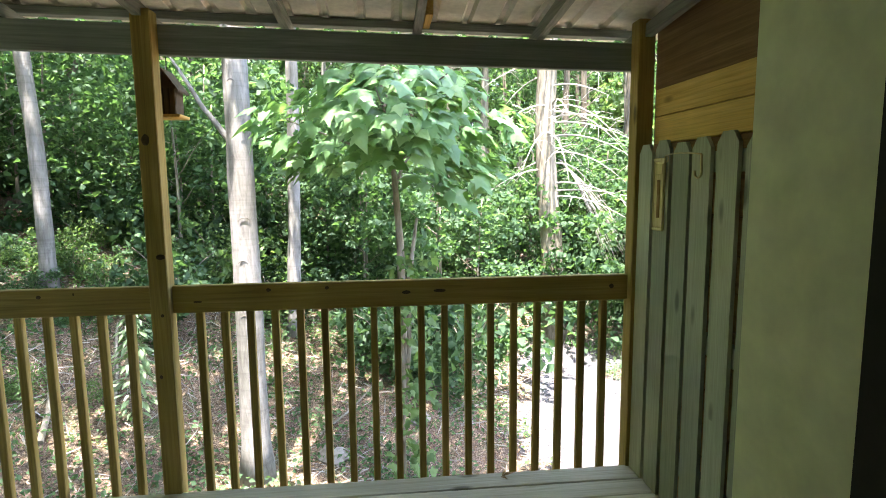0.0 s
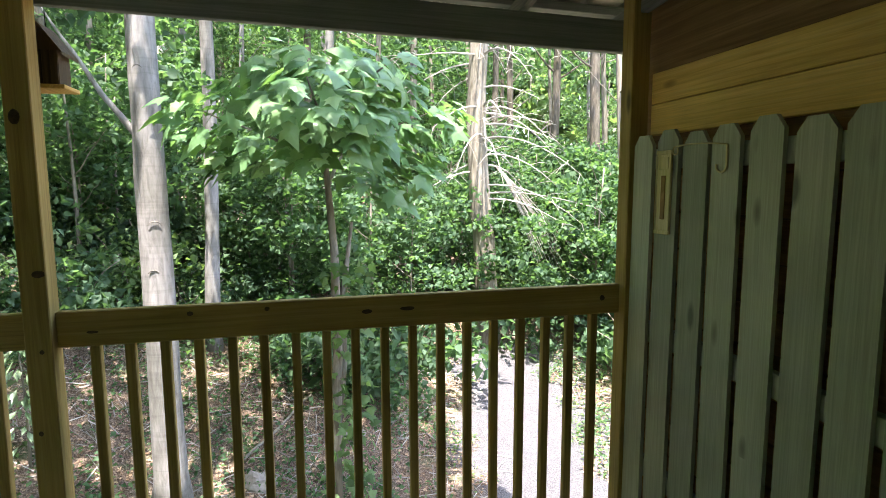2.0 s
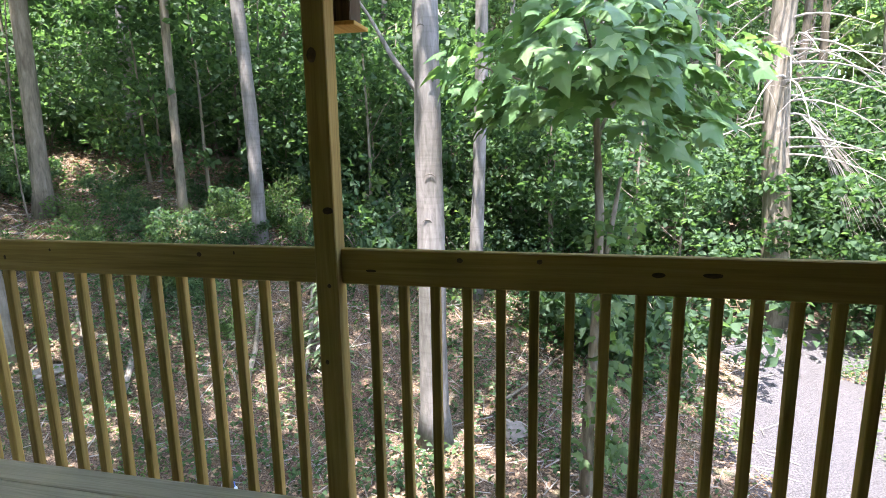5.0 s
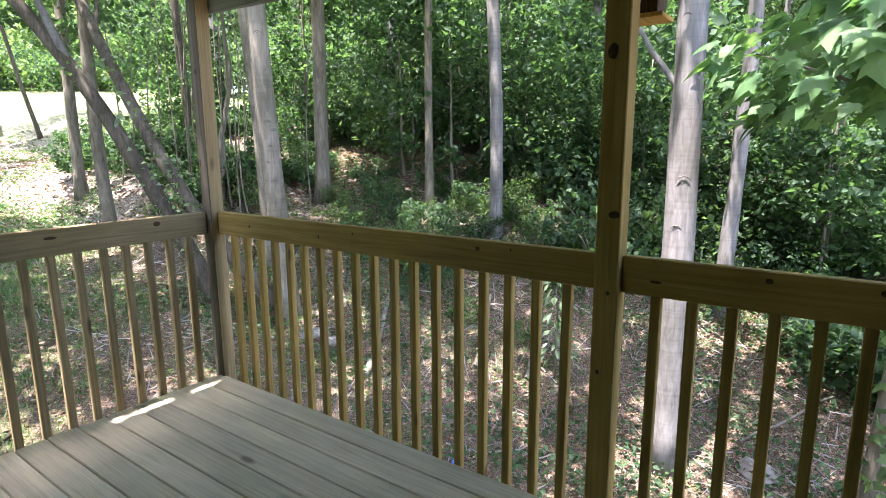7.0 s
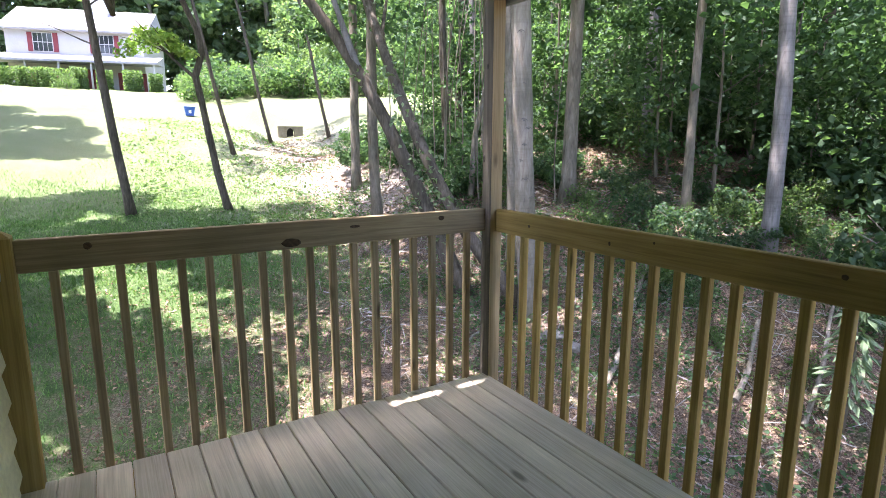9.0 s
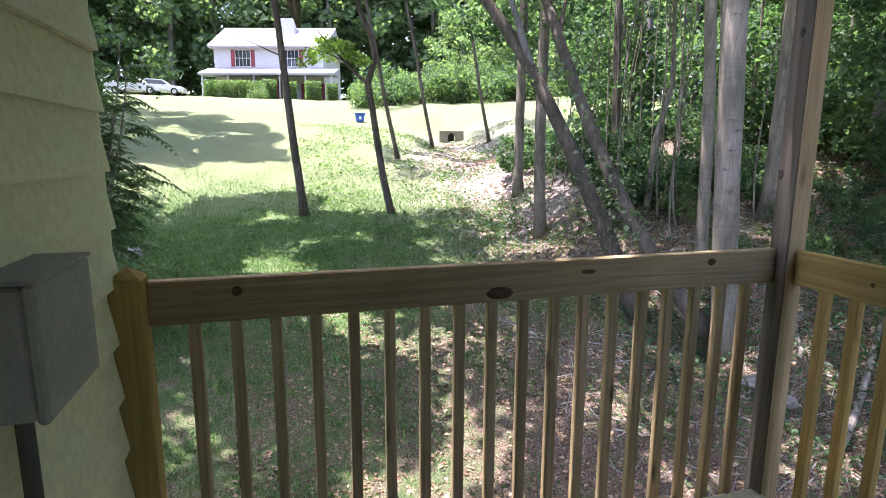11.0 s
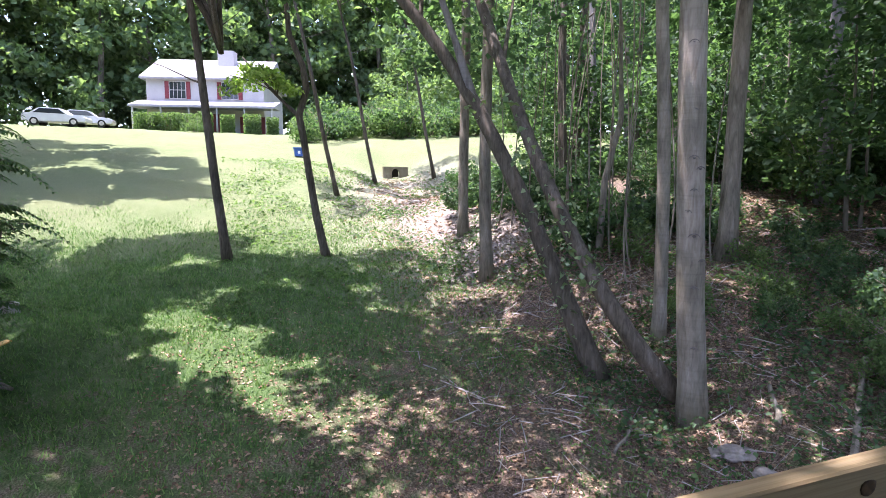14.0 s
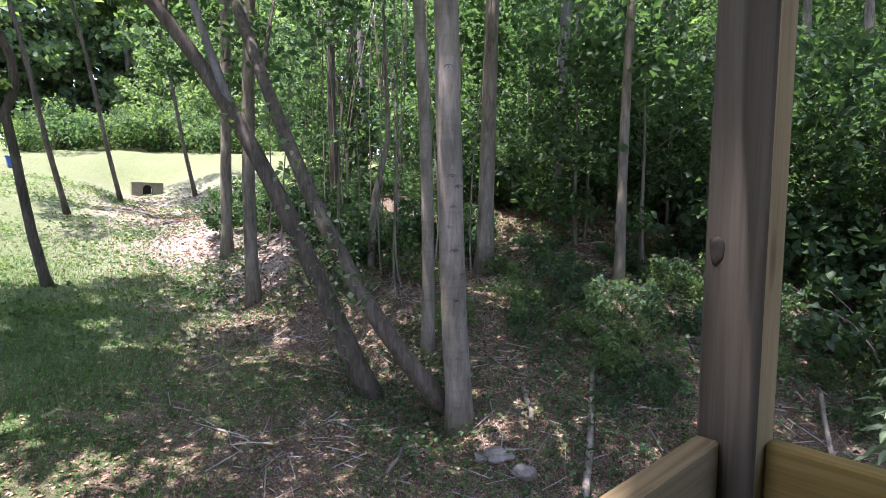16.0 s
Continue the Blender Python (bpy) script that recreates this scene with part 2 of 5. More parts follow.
# ---- ground ----
def ground_material():
    m, n, l, b = node_material("lawn_and_leaf_litter", 0.95, 0.1)
    v = mapped(n, l, (1, 1, 1))
    at = n.new("ShaderNodeAttribute")
    at.attribute_name = "cover"
    sep = n.new("ShaderNodeSeparateColor")
    l.new(at.outputs["Color"], sep.inputs["Color"])
    big = noise_node(n, l, v, 0.35, 5)
    mid = noise_node(n, l, v, 2.6, 5, 0.65)
    fine = noise_node(n, l, v, 38, 4, 0.7)
    grass = ramp(n, l, mid, [(0.3, (0.05, 0.098, 0.03)), (0.5, (0.095, 0.165, 0.055)), (0.7, (0.19, 0.235, 0.115))])
    litter = ramp(n, l, fine, [(0.3, (0.075, 0.053, 0.04)), (0.5, (0.17, 0.125, 0.095)), (0.7, (0.31, 0.25, 0.195))])
    earth = ramp(n, l, fine, [(0.3, (0.27, 0.235, 0.2)), (0.7, (0.5, 0.455, 0.41))])
    gravel = ramp(n, l, fine, [(0.3, (0.075, 0.073, 0.079)), (0.7, (0.135, 0.131, 0.14))])
    xyz = n.new("ShaderNodeSeparateXYZ")
    l.new(v, xyz.inputs["Vector"])
    away = n.new("ShaderNodeMapRange")
    away.inputs["From Min"].default_value, away.inputs["From Max"].default_value = -17.0, -23.0
    l.new(xyz.outputs["X"], away.inputs["Value"])
    # Far lawn: duller dry grass, its colour also paled to look sunlit.
    dry = ramp(n, l, fine, [(0.3, (0.12, 0.148, 0.07)), (0.7, (0.22, 0.248, 0.135))])
    sun_paling = n.new("ShaderNodeMath")
    sun_paling.operation = "MULTIPLY_ADD"
    sun_paling.inputs[1].default_value = 0.65
    l.new(away.outputs["Result"], sun_paling.inputs[0])
    l.new(ramp(n, l, big, [(0.4, (0, 0, 0)), (0.65, (0.32, 0.32, 0.32))]), sun_paling.inputs[2])
    grass = mixed(n, l, sun_paling.outputs["Value"], grass, dry)
    fm = n.new("ShaderNodeMath")
    fm.operation = "MULTIPLY_ADD"
    fm.inputs[1].default_value = 0.9
    l.new(mid, fm.inputs[0])
    l.new(sep.outputs["Red"], fm.inputs[2])
    lit = ramp(n, l, fm.outputs["Value"], [(0.72, (0, 0, 0)), (0.98, (1, 1, 1))])
    col = mixed(n, l, lit, grass, litter)
    col = mixed(n, l, sep.outputs["Green"], col, earth)
    col = mixed(n, l, sep.outputs["Blue"], col, gravel)
    col = mixed(n, l, 0.5, col, ramp(n, l, fine, [(0.35, (0.35, 0.35, 0.35)), (0.65, (1.35, 1.35, 1.35))]), "MULTIPLY")
    l.new(col, b.inputs["Base Color"])
    bumped(n, l, b, fine, 1.0, 0.06)
    return m


def drive_line(y):
    """Centre of the gravel drive beside the bank."""
    return 4.15 + 0.235 * (y - 8.0)


def build_ground():
    xs = np.concatenate([np.linspace(-420, -70, 12), np.linspace(-66, -30, 37), np.linspace(-29.6, 14, 219), np.linspace(15, 60, 30), np.linspace(75, 420, 10)])
    ys = np.concatenate([np.linspace(-420, -60, 10), np.linspace(-55, -12, 30), np.linspace(-11.6, 26, 189), np.linspace(27, 80, 36), np.linspace(100, 420, 10)])
    gx, gy = np.meshgrid(xs, ys)
    z = ground_z(gx, gy)
    far = np.maximum(np.hypot(gx, gy) - 75, 0)
    z = z * np.exp(-far / 400)
    co = np.stack([gx, gy, z], -1).reshape(-1, 3)
    nx, ny = len(xs), len(ys)
    idx = np.arange(nx * ny).reshape(ny, nx)
    quads = np.stack([idx[:-1, :-1], idx[:-1, 1:], idx[1:, 1:], idx[1:, :-1]], -1).reshape(-1, 4)
    me = bpy.data.meshes.new("ground")
    me.from_pydata(co.tolist(), [], quads.tolist())
    me.shade_smooth()
    x, y = co[:, 0], co[:, 1]
    wood_part = smoothstep(4.2, 7.6, y + 0.12 * (x + 9)) * smoothstep(-27, -21, x)
    near = smoothstep(-17, -9, x) * (0.68 + 0.3 * smoothstep(1, 5, y))
    stream = np.exp(-((y - (7.4 - 0.16 * (x + 14))) / 3.1) ** 2) * smoothstep(-36, -30, x) * (1 - smoothstep(-15, -11, x))
    left = smoothstep(-2.5, -4.5, y) * smoothstep(-24, -18, x) * 0.8
    red = np.clip(np.maximum(np.maximum(wood_part, near), left) * 0.55 + stream * 0.4, 0, 1)
    green = np.clip(stream * 0.65 * smoothstep(-13, -17, x), 0, 1)
    w = np.abs(x - drive_line(y))
    blue = (1 - smoothstep(1.5, 2.1, w + 0.3 * np.sin(y * 1.7))) * smoothstep(5, 7, y) * (1 - smoothstep(14.5, 16, y))
    col = me.color_attributes.new("cover", "FLOAT_COLOR", "POINT")
    col.data.foreach_set("color", np.stack([red, green, blue, np.ones_like(red)], -1).ravel())
    me.materials.append(ground_material())
    return tagged(new("ground", me), "mown lawn turning to leaf litter on a wooded bank", "ground", kind="structure")


ground = build_ground()

# ---- deck ----
deck = thing("floor", "weathered grey timber deck boards", "deck floor", kind="structure")
part("deck_framing", boxed(-3.29, 1.9, -0.4, 2.72, -0.22, -0.03), RAILWOOD[0], deck)
WALL_Y = 0.30


def board_outline(y0, y1, z0, z1, r=0.005):
    return [(y0, z0), (y1, z0), (y1, z1 - r), (y1 - r, z1), (y0 + r, z1), (y0, z1 - r)]


BOARD_PITCH = 0.1432
board_me = mesh_of(prism(bmesh.new(), board_outline(-0.0696, 0.0696, -0.028, 0.0), 5.19, 0, -3.305), "deck_board", DECKWOOD)
for i in range(17):
    ob = part("deck_board", board_me, None, deck)
    ob.location = (random.uniform(-0.004, 0.004), 2.729 - 0.0716 - i * BOARD_PITCH, random.uniform(-0.0015, 0.0015))

# posts, rails, balusters


def deck_post(x, y, top, label, cap=False, timber=None):
    foot = gz(x, y) - 0.1
    t = thing("deck_post", label, "post", "deck posts", at=(x, y, 0))
    bm = boxed(-0.0445, 0.0445, -0.0445, 0.0445, foot, top, bevel=0.004)
    shaft = part("shaft", bm, timber or RAILWOOD[2], t)
    # The house-facing side takes the grey timber with shade in its colour.
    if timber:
        shaft.data.materials.append(WEATHERED_SHADE)
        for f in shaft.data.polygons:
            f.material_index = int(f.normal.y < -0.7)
    if cap:
        b2 = bmesh.new()
        vs = [b2.verts.new(p) for p in ((-0.044, -0.044, top), (0.044, -0.044, top), (0.044, 0.044, top), (-0.044, 0.044, top), (0, 0, top + 0.035))]
        for a, b_ in ((0, 1), (1, 2), (2, 3), (3, 0)):
            b2.faces.new((vs[a], vs[b_], vs[4]))
        b2.faces.new((vs[3], vs[2], vs[1], vs[0]))
        part("bevelled_top", b2, RAILWOOD[2], t)
    return t


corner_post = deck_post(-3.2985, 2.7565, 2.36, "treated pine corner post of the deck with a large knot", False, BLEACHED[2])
mid_post = deck_post(-0.7845, 2.7565, 2.375, "treated pine deck post carrying the roof beam")
deck_post(1.6545, 2.7565, 2.375, "treated pine post beside the picket partition")
deck_post(-3.2985, 0.350, 1.085, "short treated pine rail post beside the siding", True)

RAIL_TOP, RAIL_H = 1.068, 0.138
BAL = (-0.018, 0.018, -0.018, 0.018, -0.14, RAIL_TOP - RAIL_H)
sunny_baluster_me = mesh_of(boxed(*BAL, bevel=0.003), "baluster", BLEACHED[2])
baluster_me = mesh_of(boxed(-0.018, 0.018, -0.018, 0.018, -0.14, RAIL_TOP - RAIL_H, bevel=0.003), "baluster", RAILWOOD[2])


def railing(a, b, axis, at, n, label):
    t = thing("railing", label, "railing", "deck railings")
    if axis == 0:
        part("top_rail", boxed(a, b, at, at + 0.038, RAIL_TOP - RAIL_H, RAIL_TOP, bevel=0.004), RAILWOOD[0], t)
    else:
        part("top_rail", boxed(at - 0.038, at, a, b, RAIL_TOP - RAIL_H, RAIL_TOP, bevel=0.004), BLEACHED[1], t)
    for i in range(n):
        s_ = a + (b - a) * (i + 1) / (n + 1)
        ob = part("baluster", baluster_me if axis == 0 else sunny_baluster_me, None, t)
        ob.location = (s_, at + 0.019, 0) if axis == 0 else (at - 0.019, s_, 0)
        ob.rotation_euler = (random.uniform(-0.004, 0.004), random.uniform(-0.004, 0.004), random.choice((0, math.pi / 2, math.pi)) + random.uniform(-0.03, 0.03))
    return t


rail_left = railing(-3.254, -0.829, 0, 2.755, 18, "treated pine deck railing with square balusters facing the woods")
rail_right = railing(-0.740, 1.610, 0, 2.755, 18, "treated pine deck railing with square balusters and knotty top board")
rail_side = railing(0.3945, 2.712, 1, -3.305, 18, "treated pine deck railing with square balusters facing the lawn")

KNOTWOOD = mottled("dark_knot", (0.035, 0.02, 0.008), (0.085, 0.05, 0.02), 60, 0.7)
KNOTGREY = mottled("grey_knot", (0.028, 0.024, 0.019), (0.06, 0.052, 0.043), 60, 0.8)


def timber_knot(parent, x, y, z, axis, w, h, material=KNOTWOOD):
    """A dark knot a hair proud of a timber's face; axis is the face's normal."""
    bm = bmesh.new()
    bmesh.ops.create_icosphere(bm, subdivisions=2, radius=1)
    for v in bm.verts:
        k = 1 + 0.25 * noise.noise(v.co * 2 + Vector((x * 7, y * 5, z * 9)))
        a, c = v.co[1 - axis] * w * k, v.co.z * h * k
        v.co = (v.co.x * 0.0008, a, c) if axis == 0 else (a, v.co.y * 0.0008, c)
    ob = part("knot", bm, material, parent, smooth=True)
    ob.location = Vector((x, y, z)) - parent.location


for x, z, w, h in ((-0.273, 1.036, 0.016, 0.013), (0.017, 1.039, 0.014, 0.012), (-0.62, 0.985, 0.03, 0.008), (0.42, 1.004, 0.03, 0.014), (0.594, 1.008, 0.045, 0.012), (1.52, 1.006, 0.018, 0.018)):
    timber_knot(rail_right, x, 2.7555, z, 1, w, h)
for x, z, w, h in ((-2.94, 1.0, 0.012, 0.012), (-2.35, 0.99, 0.01, 0.014), (-2.1, 1.03, 0.008, 0.008), (-1.36, 1.03, 0.016, 0.013), (-1.2, 1.04, 0.006, 0.01)):
    timber_knot(rail_left, x, 2.7555, z, 1, w, h)
for y, z, w, h in ((1.516, 0.962, 0.05, 0.022), (0.647, 1.025, 0.016, 0.016), (1.86, 1.02, 0.03, 0.008), (2.4, 1.03, 0.02, 0.014)):
    timber_knot(rail_side, -3.3045, y, z, 0, w, h)
for x, z, w, h in ((-0.797, 1.777, 0.018, 0.026), (-0.765, 1.22, 0.022, 0.014), (-0.80, 0.62, 0.008, 0.01), (-0.775, 0.93, 0.008, 0.008)):
    timber_knot(mid_post, x, 2.7115, z, 1, w, h)
timber_knot(corner_post, -3.324, 2.7115, 1.37, 1, 0.011, 0.024, KNOTGREY)
timber_knot(corner_post, -3.30, 2.7115, 1.90, 1, 0.01, 0.016, KNOTGREY)

# ---- porch roof ----
roof = thing("porch_roof", "corrugated metal porch roof on grey painted rafters", "roof", kind="structure", at=(-0.05, 0, 0))
roof.rotation_euler = (0, 0.022, 0)
BEAM_B, BEAM_T = 2.170, 2.312
part("beam", boxed(-3.36, 1.72, 2.803, 2.841, BEAM_B, BEAM_T), GREYPAINT, roof, "grey painted header board")
SLOPE = 0.10


def roof_z(y):
    return BEAM_T + SLOPE * (2.82 - y)


rafter_me = mesh_of(prism(bmesh.new(), [(3.02, roof_z(3.02)), (3.02, roof_z(3.02) + 0.06), (WALL_Y, roof_z(WALL_Y) + 0.09), (WALL_Y, roof_z(WALL_Y)), (2.80, roof_z(2.80))], 0.038, 0, -0.019), "rafter", GREYRAFTER)
for i, x in enumerate((-3.33, -2.73, -2.087, -1.442, -0.797, -0.148, 0.499, 1.127, 1.66)):
    ob = part("rafter", rafter_me, None, roof)
    ob.location = (x, 0, 0)
for i, y in enumerate((2.93, 2.35, 1.75, 1.15, 0.6)):
    part("purlin", boxed(-3.34, 1.72, y - 0.03, y + 0.03, roof_z(y) + 0.088 - 0.028 * smoothstep(1.5, 3.0, y), roof_z(y) + 0.128 - 0.028 * smoothstep(1.5, 3.0, y)), GREYPAINT, roof)


def corrugated():
    bm = bmesh.new()
    xs, prof = [], []
    x = -3.36
    while x < 1.86:
        for dx, h in ((0.0, 0.0), (0.125, 0.0), (0.14, 0.019), (0.165, 0.019), (0.18, 0.0)):
            xs.append(x + dx)
            prof.append(h)
        x += 0.1801
    rows = []
    for y in (3.09, WALL_Y + 0.01):
        zb = roof_z(y) + 0.130 - 0.028 * float(smoothstep(1.5, 3.0, y))
        rows.append([bm.verts.new((a, y, zb + h)) for a, h in zip(xs, prof)])
        rows.append([bm.verts.new((a, y, zb + h + 0.003)) for a, h in zip(xs, prof)])
    a0, a1, b0, b1 = rows
    for i in range(len(xs) - 1):
        bm.faces.new((a0[i], a0[i + 1], b0[i + 1], b0[i]))
        bm.faces.new((a1[i], b1[i], b1[i + 1], a1[i + 1]))
        bm.faces.new((a0[i], a1[i], a1[i + 1], a0[i + 1]))
        bm.faces.new((b0[i], b0[i + 1], b1[i + 1], b1[i]))
    return bm


part("metal_sheet", corrugated(), ROOFMETAL, roof, "ribbed pale metal sheet")

# ---- partition wall ----
partition = thing("wall_east", "timber partition of pine boards and dark sheathing", "wall", kind="structure")
part("sheathing", boxed(1.745, 1.80, 0.30, 2.79, -0.02, 2.52), DARKBOARD, partition)
for z0 in (1.752, 1.889):
    part("wall_board", boxed(1.707, 1.745, 0.32, 2.705, z0, z0 + 0.134), RAWPINE, partition, "knotty raw pine board")
for i in range(11):
    part("back_board", boxed(1.725, 1.745, 0.32, 2.705, 0.01 + i * 0.157, 0.16 + i * 0.157), BACKBOARD, partition)

fence = thing("fence_panel", "grey-stained dog-eared picket panel leaning on the partition", "fence panel")
W = 0.0675
picket_me = mesh_of(prism(bmesh.new(), [(-W, 0.004), (W, 0.004), (W, 1.70), (W - 0.034, 1.745), (-W + 0.034, 1.745), (-W, 1.70)], 0.017, 0, 1.628), "picket", PICKET)
for i in range(14):
    ob = part("picket", picket_me, None, fence)
    ob.location = (random.uniform(-0.002, 0.002), 2.640 - 0.172 * i, 0.012 * math.sin(i * 2.1))
    ob.rotation_euler = (random.uniform(-0.006, 0.006), 0, 0)
for z in (0.20, 0.835, 1.60):
    part("back_rail", boxed(1.650, 1.688, 0.36, 2.70, z, z + 0.085), PICKET, fence)

# ---- own house: siding wall, corner, door jamb, eave ----
house_wall = thing("wall_south", "pale lap siding wall of the house", "wall", kind="structure")
DOOR_L, DOOR_R, DOOR_H = -0.31, 0.607, 2.05


def siding_course(x0, x1, z):
    bm = bmesh.new()
    prism(bm, [(WALL_Y - 0.03, z), (WALL_Y + 0.026, z), (WALL_Y + 0.024, z + 0.018), (WALL_Y + 0.001, z + 0.1635), (WALL_Y - 0.03, z + 0.1635)], x1 - x0, 0, x0)
    return bm


def siding_run(x0, x1, z0, z1):
    me = mesh_of(siding_course(x0, x1, 0), "siding_course", SIDING)
    z = z0
    while z < z1:
        ob = part("siding_course", me, None, house_wall)
        ob.location = (0, 0, z)
        z += 0.164


siding_run(-3.33, DOOR_L - 0.09, -3.2, 5.0)
siding_run(DOOR_R + 0.09, 1.75, -0.05, 5.0)
siding_run(DOOR_L - 0.09, DOOR_R + 0.09, 2.16, 5.0)
part("wall_core", boxed(-3.33, DOOR_L - 0.03, 0.12, WALL_Y - 0.03, -3.4, 5.1), SIDING, house_wall)
part("wall_core", boxed(DOOR_R + 0.03, 6.0, 0.12, WALL_Y - 0.03, -3.4, 5.1), SIDING, house_wall)
part("wall_core", boxed(DOOR_L - 0.03, DOOR_R + 0.03, 0.12, WALL_Y - 0.03, DOOR_H + 0.03, 5.1), SIDING, house_wall)
part("corner_trim", boxed(-3.36, -3.33, 0.20, WALL_Y + 0.004, -3.3, 5.05), SIDING, house_wall)
part("end_wall", boxed(-3.33, -3.2, -8.0, 0.12, -3.4, 5.1), SIDING, house_wall)
part("eave", boxed(-3.62, 6.3, -8.2, 0.66, 5.1, 5.22), TRIMWHITE, house_wall)
door_1 = thing("door_1", "painted door frame standing open to the deck", "door frame", kind="structure")
part("jamb", boxed(DOOR_R, DOOR_R + 0.03, 0.10, WALL_Y + 0.03, 0.0, DOOR_H), TRIMWHITE, door_1)
part("jamb", boxed(DOOR_L - 0.03, DOOR_L, 0.10, WALL_Y + 0.03, 0.0, DOOR_H), TRIMWHITE, door_1)
part("head", boxed(DOOR_L - 0.03, DOOR_R + 0.03, 0.10, WALL_Y + 0.03, DOOR_H, DOOR_H + 0.03), TRIMWHITE, door_1)
part("casing", boxed(DOOR_R + 0.03, DOOR_R + 0.09, WALL_Y + 0.002, WALL_Y + 0.025, 0.0, DOOR_H + 0.09), TRIMWHITE, door_1)
part("casing", boxed(DOOR_L - 0.09, DOOR_L - 0.03, WALL_Y + 0.002, WALL_Y + 0.025, 0.0, DOOR_H + 0.09), TRIMWHITE, door_1)
part("threshold", boxed(DOOR_L, DOOR_R, 0.08, 0.30, -0.02, 0.018), DECKWOOD, door_1)
part("weather_strip", boxed(DOOR_R - 0.012, DOOR_R, 0.10, 0.203, 0.02, DOOR_H), DARKINSIDE, door_1, "black rubber weather strip")
room = thing("wall_inside", "plain room behind the open doorway", "wall", kind="structure")
for a in ((-2.0, 2.0, -3.1, -3.0, -0.02, 2.5), (-2.1, -2.0, -3.0, 0.1, -0.02, 2.5), (2.0, 2.1, -3.0, 0.1, -0.02, 2.5), (-2.0, 2.0, -3.0, 0.1, 2.5, 2.6), (-2.0, 2.0, -3.0, 0.1, -0.12, -0.03)):
    part("room_side", boxed(*a), PLASTER, room)


# ---- foliage ----
def leaf_mesh(name, centres, size, material, spread=0.35, flat=0.42, seed=0):
    """Folded leaves, four corners each, at the given centres."""
    r = np.random.RandomState(seed)
    c = np.asarray(centres, float)
    n = len(c)
    nrm = r.normal(size=(n, 3)) * (1 - flat)
    nrm[:, 2] += flat * 1.6
    nrm /= np.linalg.norm(nrm, axis=1, keepdims=True)
    t = r.normal(size=(n, 3))
    t -= nrm * (t * nrm).sum(1, keepdims=True)
    t /= np.linalg.norm(t, axis=1, keepdims=True)
    s = np.cross(nrm, t)
    L = size * r.uniform(1 - spread, 1 + spread, (n, 1))
    w = L * r.uniform(0.30, 0.42, (n, 1))
    droop = nrm * L * 0.14
    v = np.stack([c - t * L * 0.5, c + s * w + droop - t * L * 0.06, c + t * L * 0.5 - droop * 1.5, c - s * w + droop - t * L * 0.06], 1).reshape(-1, 3)
    me = bpy.data.meshes.new(name)
    k = np.arange(n) * 4
    faces = np.stack([k, k + 1, k + 2, k, k + 2, k + 3], 1).reshape(-1, 3)
    me.vertices.add(n * 4)
    me.vertices.foreach_set("co", v.ravel())
    me.loops.add(n * 6)
    me.loops.foreach_set("vertex_index", faces.ravel())
    me.polygons.add(n * 2)
    me.polygons.foreach_set("loop_start", np.arange(0, n * 6, 3))
    me.materials.append(material)
    me.update(calc_edges=True)
    return me


def clumps(r, centres, radii, per, squash=0.7):
    """Points gathered in uneven clumps."""
    out = []
    for c, q in zip(centres, radii):
        d = r.normal(size=(per, 3))
        d /= np.linalg.norm(d, axis=1, keepdims=True)
        d *= (r.uniform(0.15, 1.0, (per, 1)) ** 0.5) * q
        d[:, 2] *= squash
        out.append(c + d)
    return np.concatenate(out)


LEAF_MID = leaf_material("woodland_leaf", (0.04, 0.078, 0.043), (0.066, 0.126, 0.068), (0.105, 0.178, 0.1), 0.58)
LEAF_BRIGHT = leaf_material("bright_leaf", (0.062, 0.105, 0.048), (0.10, 0.168, 0.076), (0.15, 0.225, 0.112), 0.58)
LEAF_COOL = leaf_material("shaded_leaf", (0.039, 0.074, 0.045), (0.063, 0.118, 0.071), (0.098, 0.165, 0.102), 0.58)
LEAF_MAPLE = leaf_material("maple_leaf", (0.085, 0.165, 0.075), (0.13, 0.235, 0.11), (0.2, 0.31, 0.165), 0.38, 0.26)
# Brighter and yellower: sunlight on the side spray is put into the colour.
LEAF_SUNLIT = leaf_material("sunlit_leaf", (0.15, 0.24, 0.06), (0.2, 0.31, 0.085), (0.27, 0.37, 0.13), 0.5)
BARK_PALE = bark("pale_smooth_bark", (0.12, 0.113, 0.11), (0.19, 0.181, 0.178), (0.255, 0.245, 0.242), 0.25)
BARK_GREY = bark("grey_bark", (0.105, 0.09, 0.072), (0.19, 0.168, 0.138), (0.28, 0.252, 0.212))
BARK_MID = bark("brown_grey_bark", (0.15, 0.13, 0.105), (0.235, 0.21, 0.175), (0.31, 0.28, 0.24), 0.2)
BARK_DARK = bark("dark_bark", (0.055, 0.046, 0.036), (0.105, 0.09, 0.072), (0.17, 0.15, 0.125), 0, 1.3)


def crown_mesh(name, seed, spread, low, high, n_clump, per, size, material, clump=0.75, flat=0.42):
    """A crown of leaf clumps between two heights."""
    r = np.random.RandomState(seed)
    h = r.uniform(0, 1, n_clump) ** 0.8
    ang = r.uniform(0, 2 * math.pi, n_clump)
    reach = spread * np.sqrt(r.uniform(0.02, 1, n_clump)) * (0.45 + 0.75 * np.sin(math.pi * (0.15 + 0.75 * h)))
    c = np.stack([np.cos(ang) * reach, np.sin(ang) * reach, low + (high - low) * h], 1)
    pts = clumps(r, c, r.uniform(0.5, 1.25, n_clump) * clump, per)
    return leaf_mesh(name, pts, size, material, 0.35, flat, seed), c


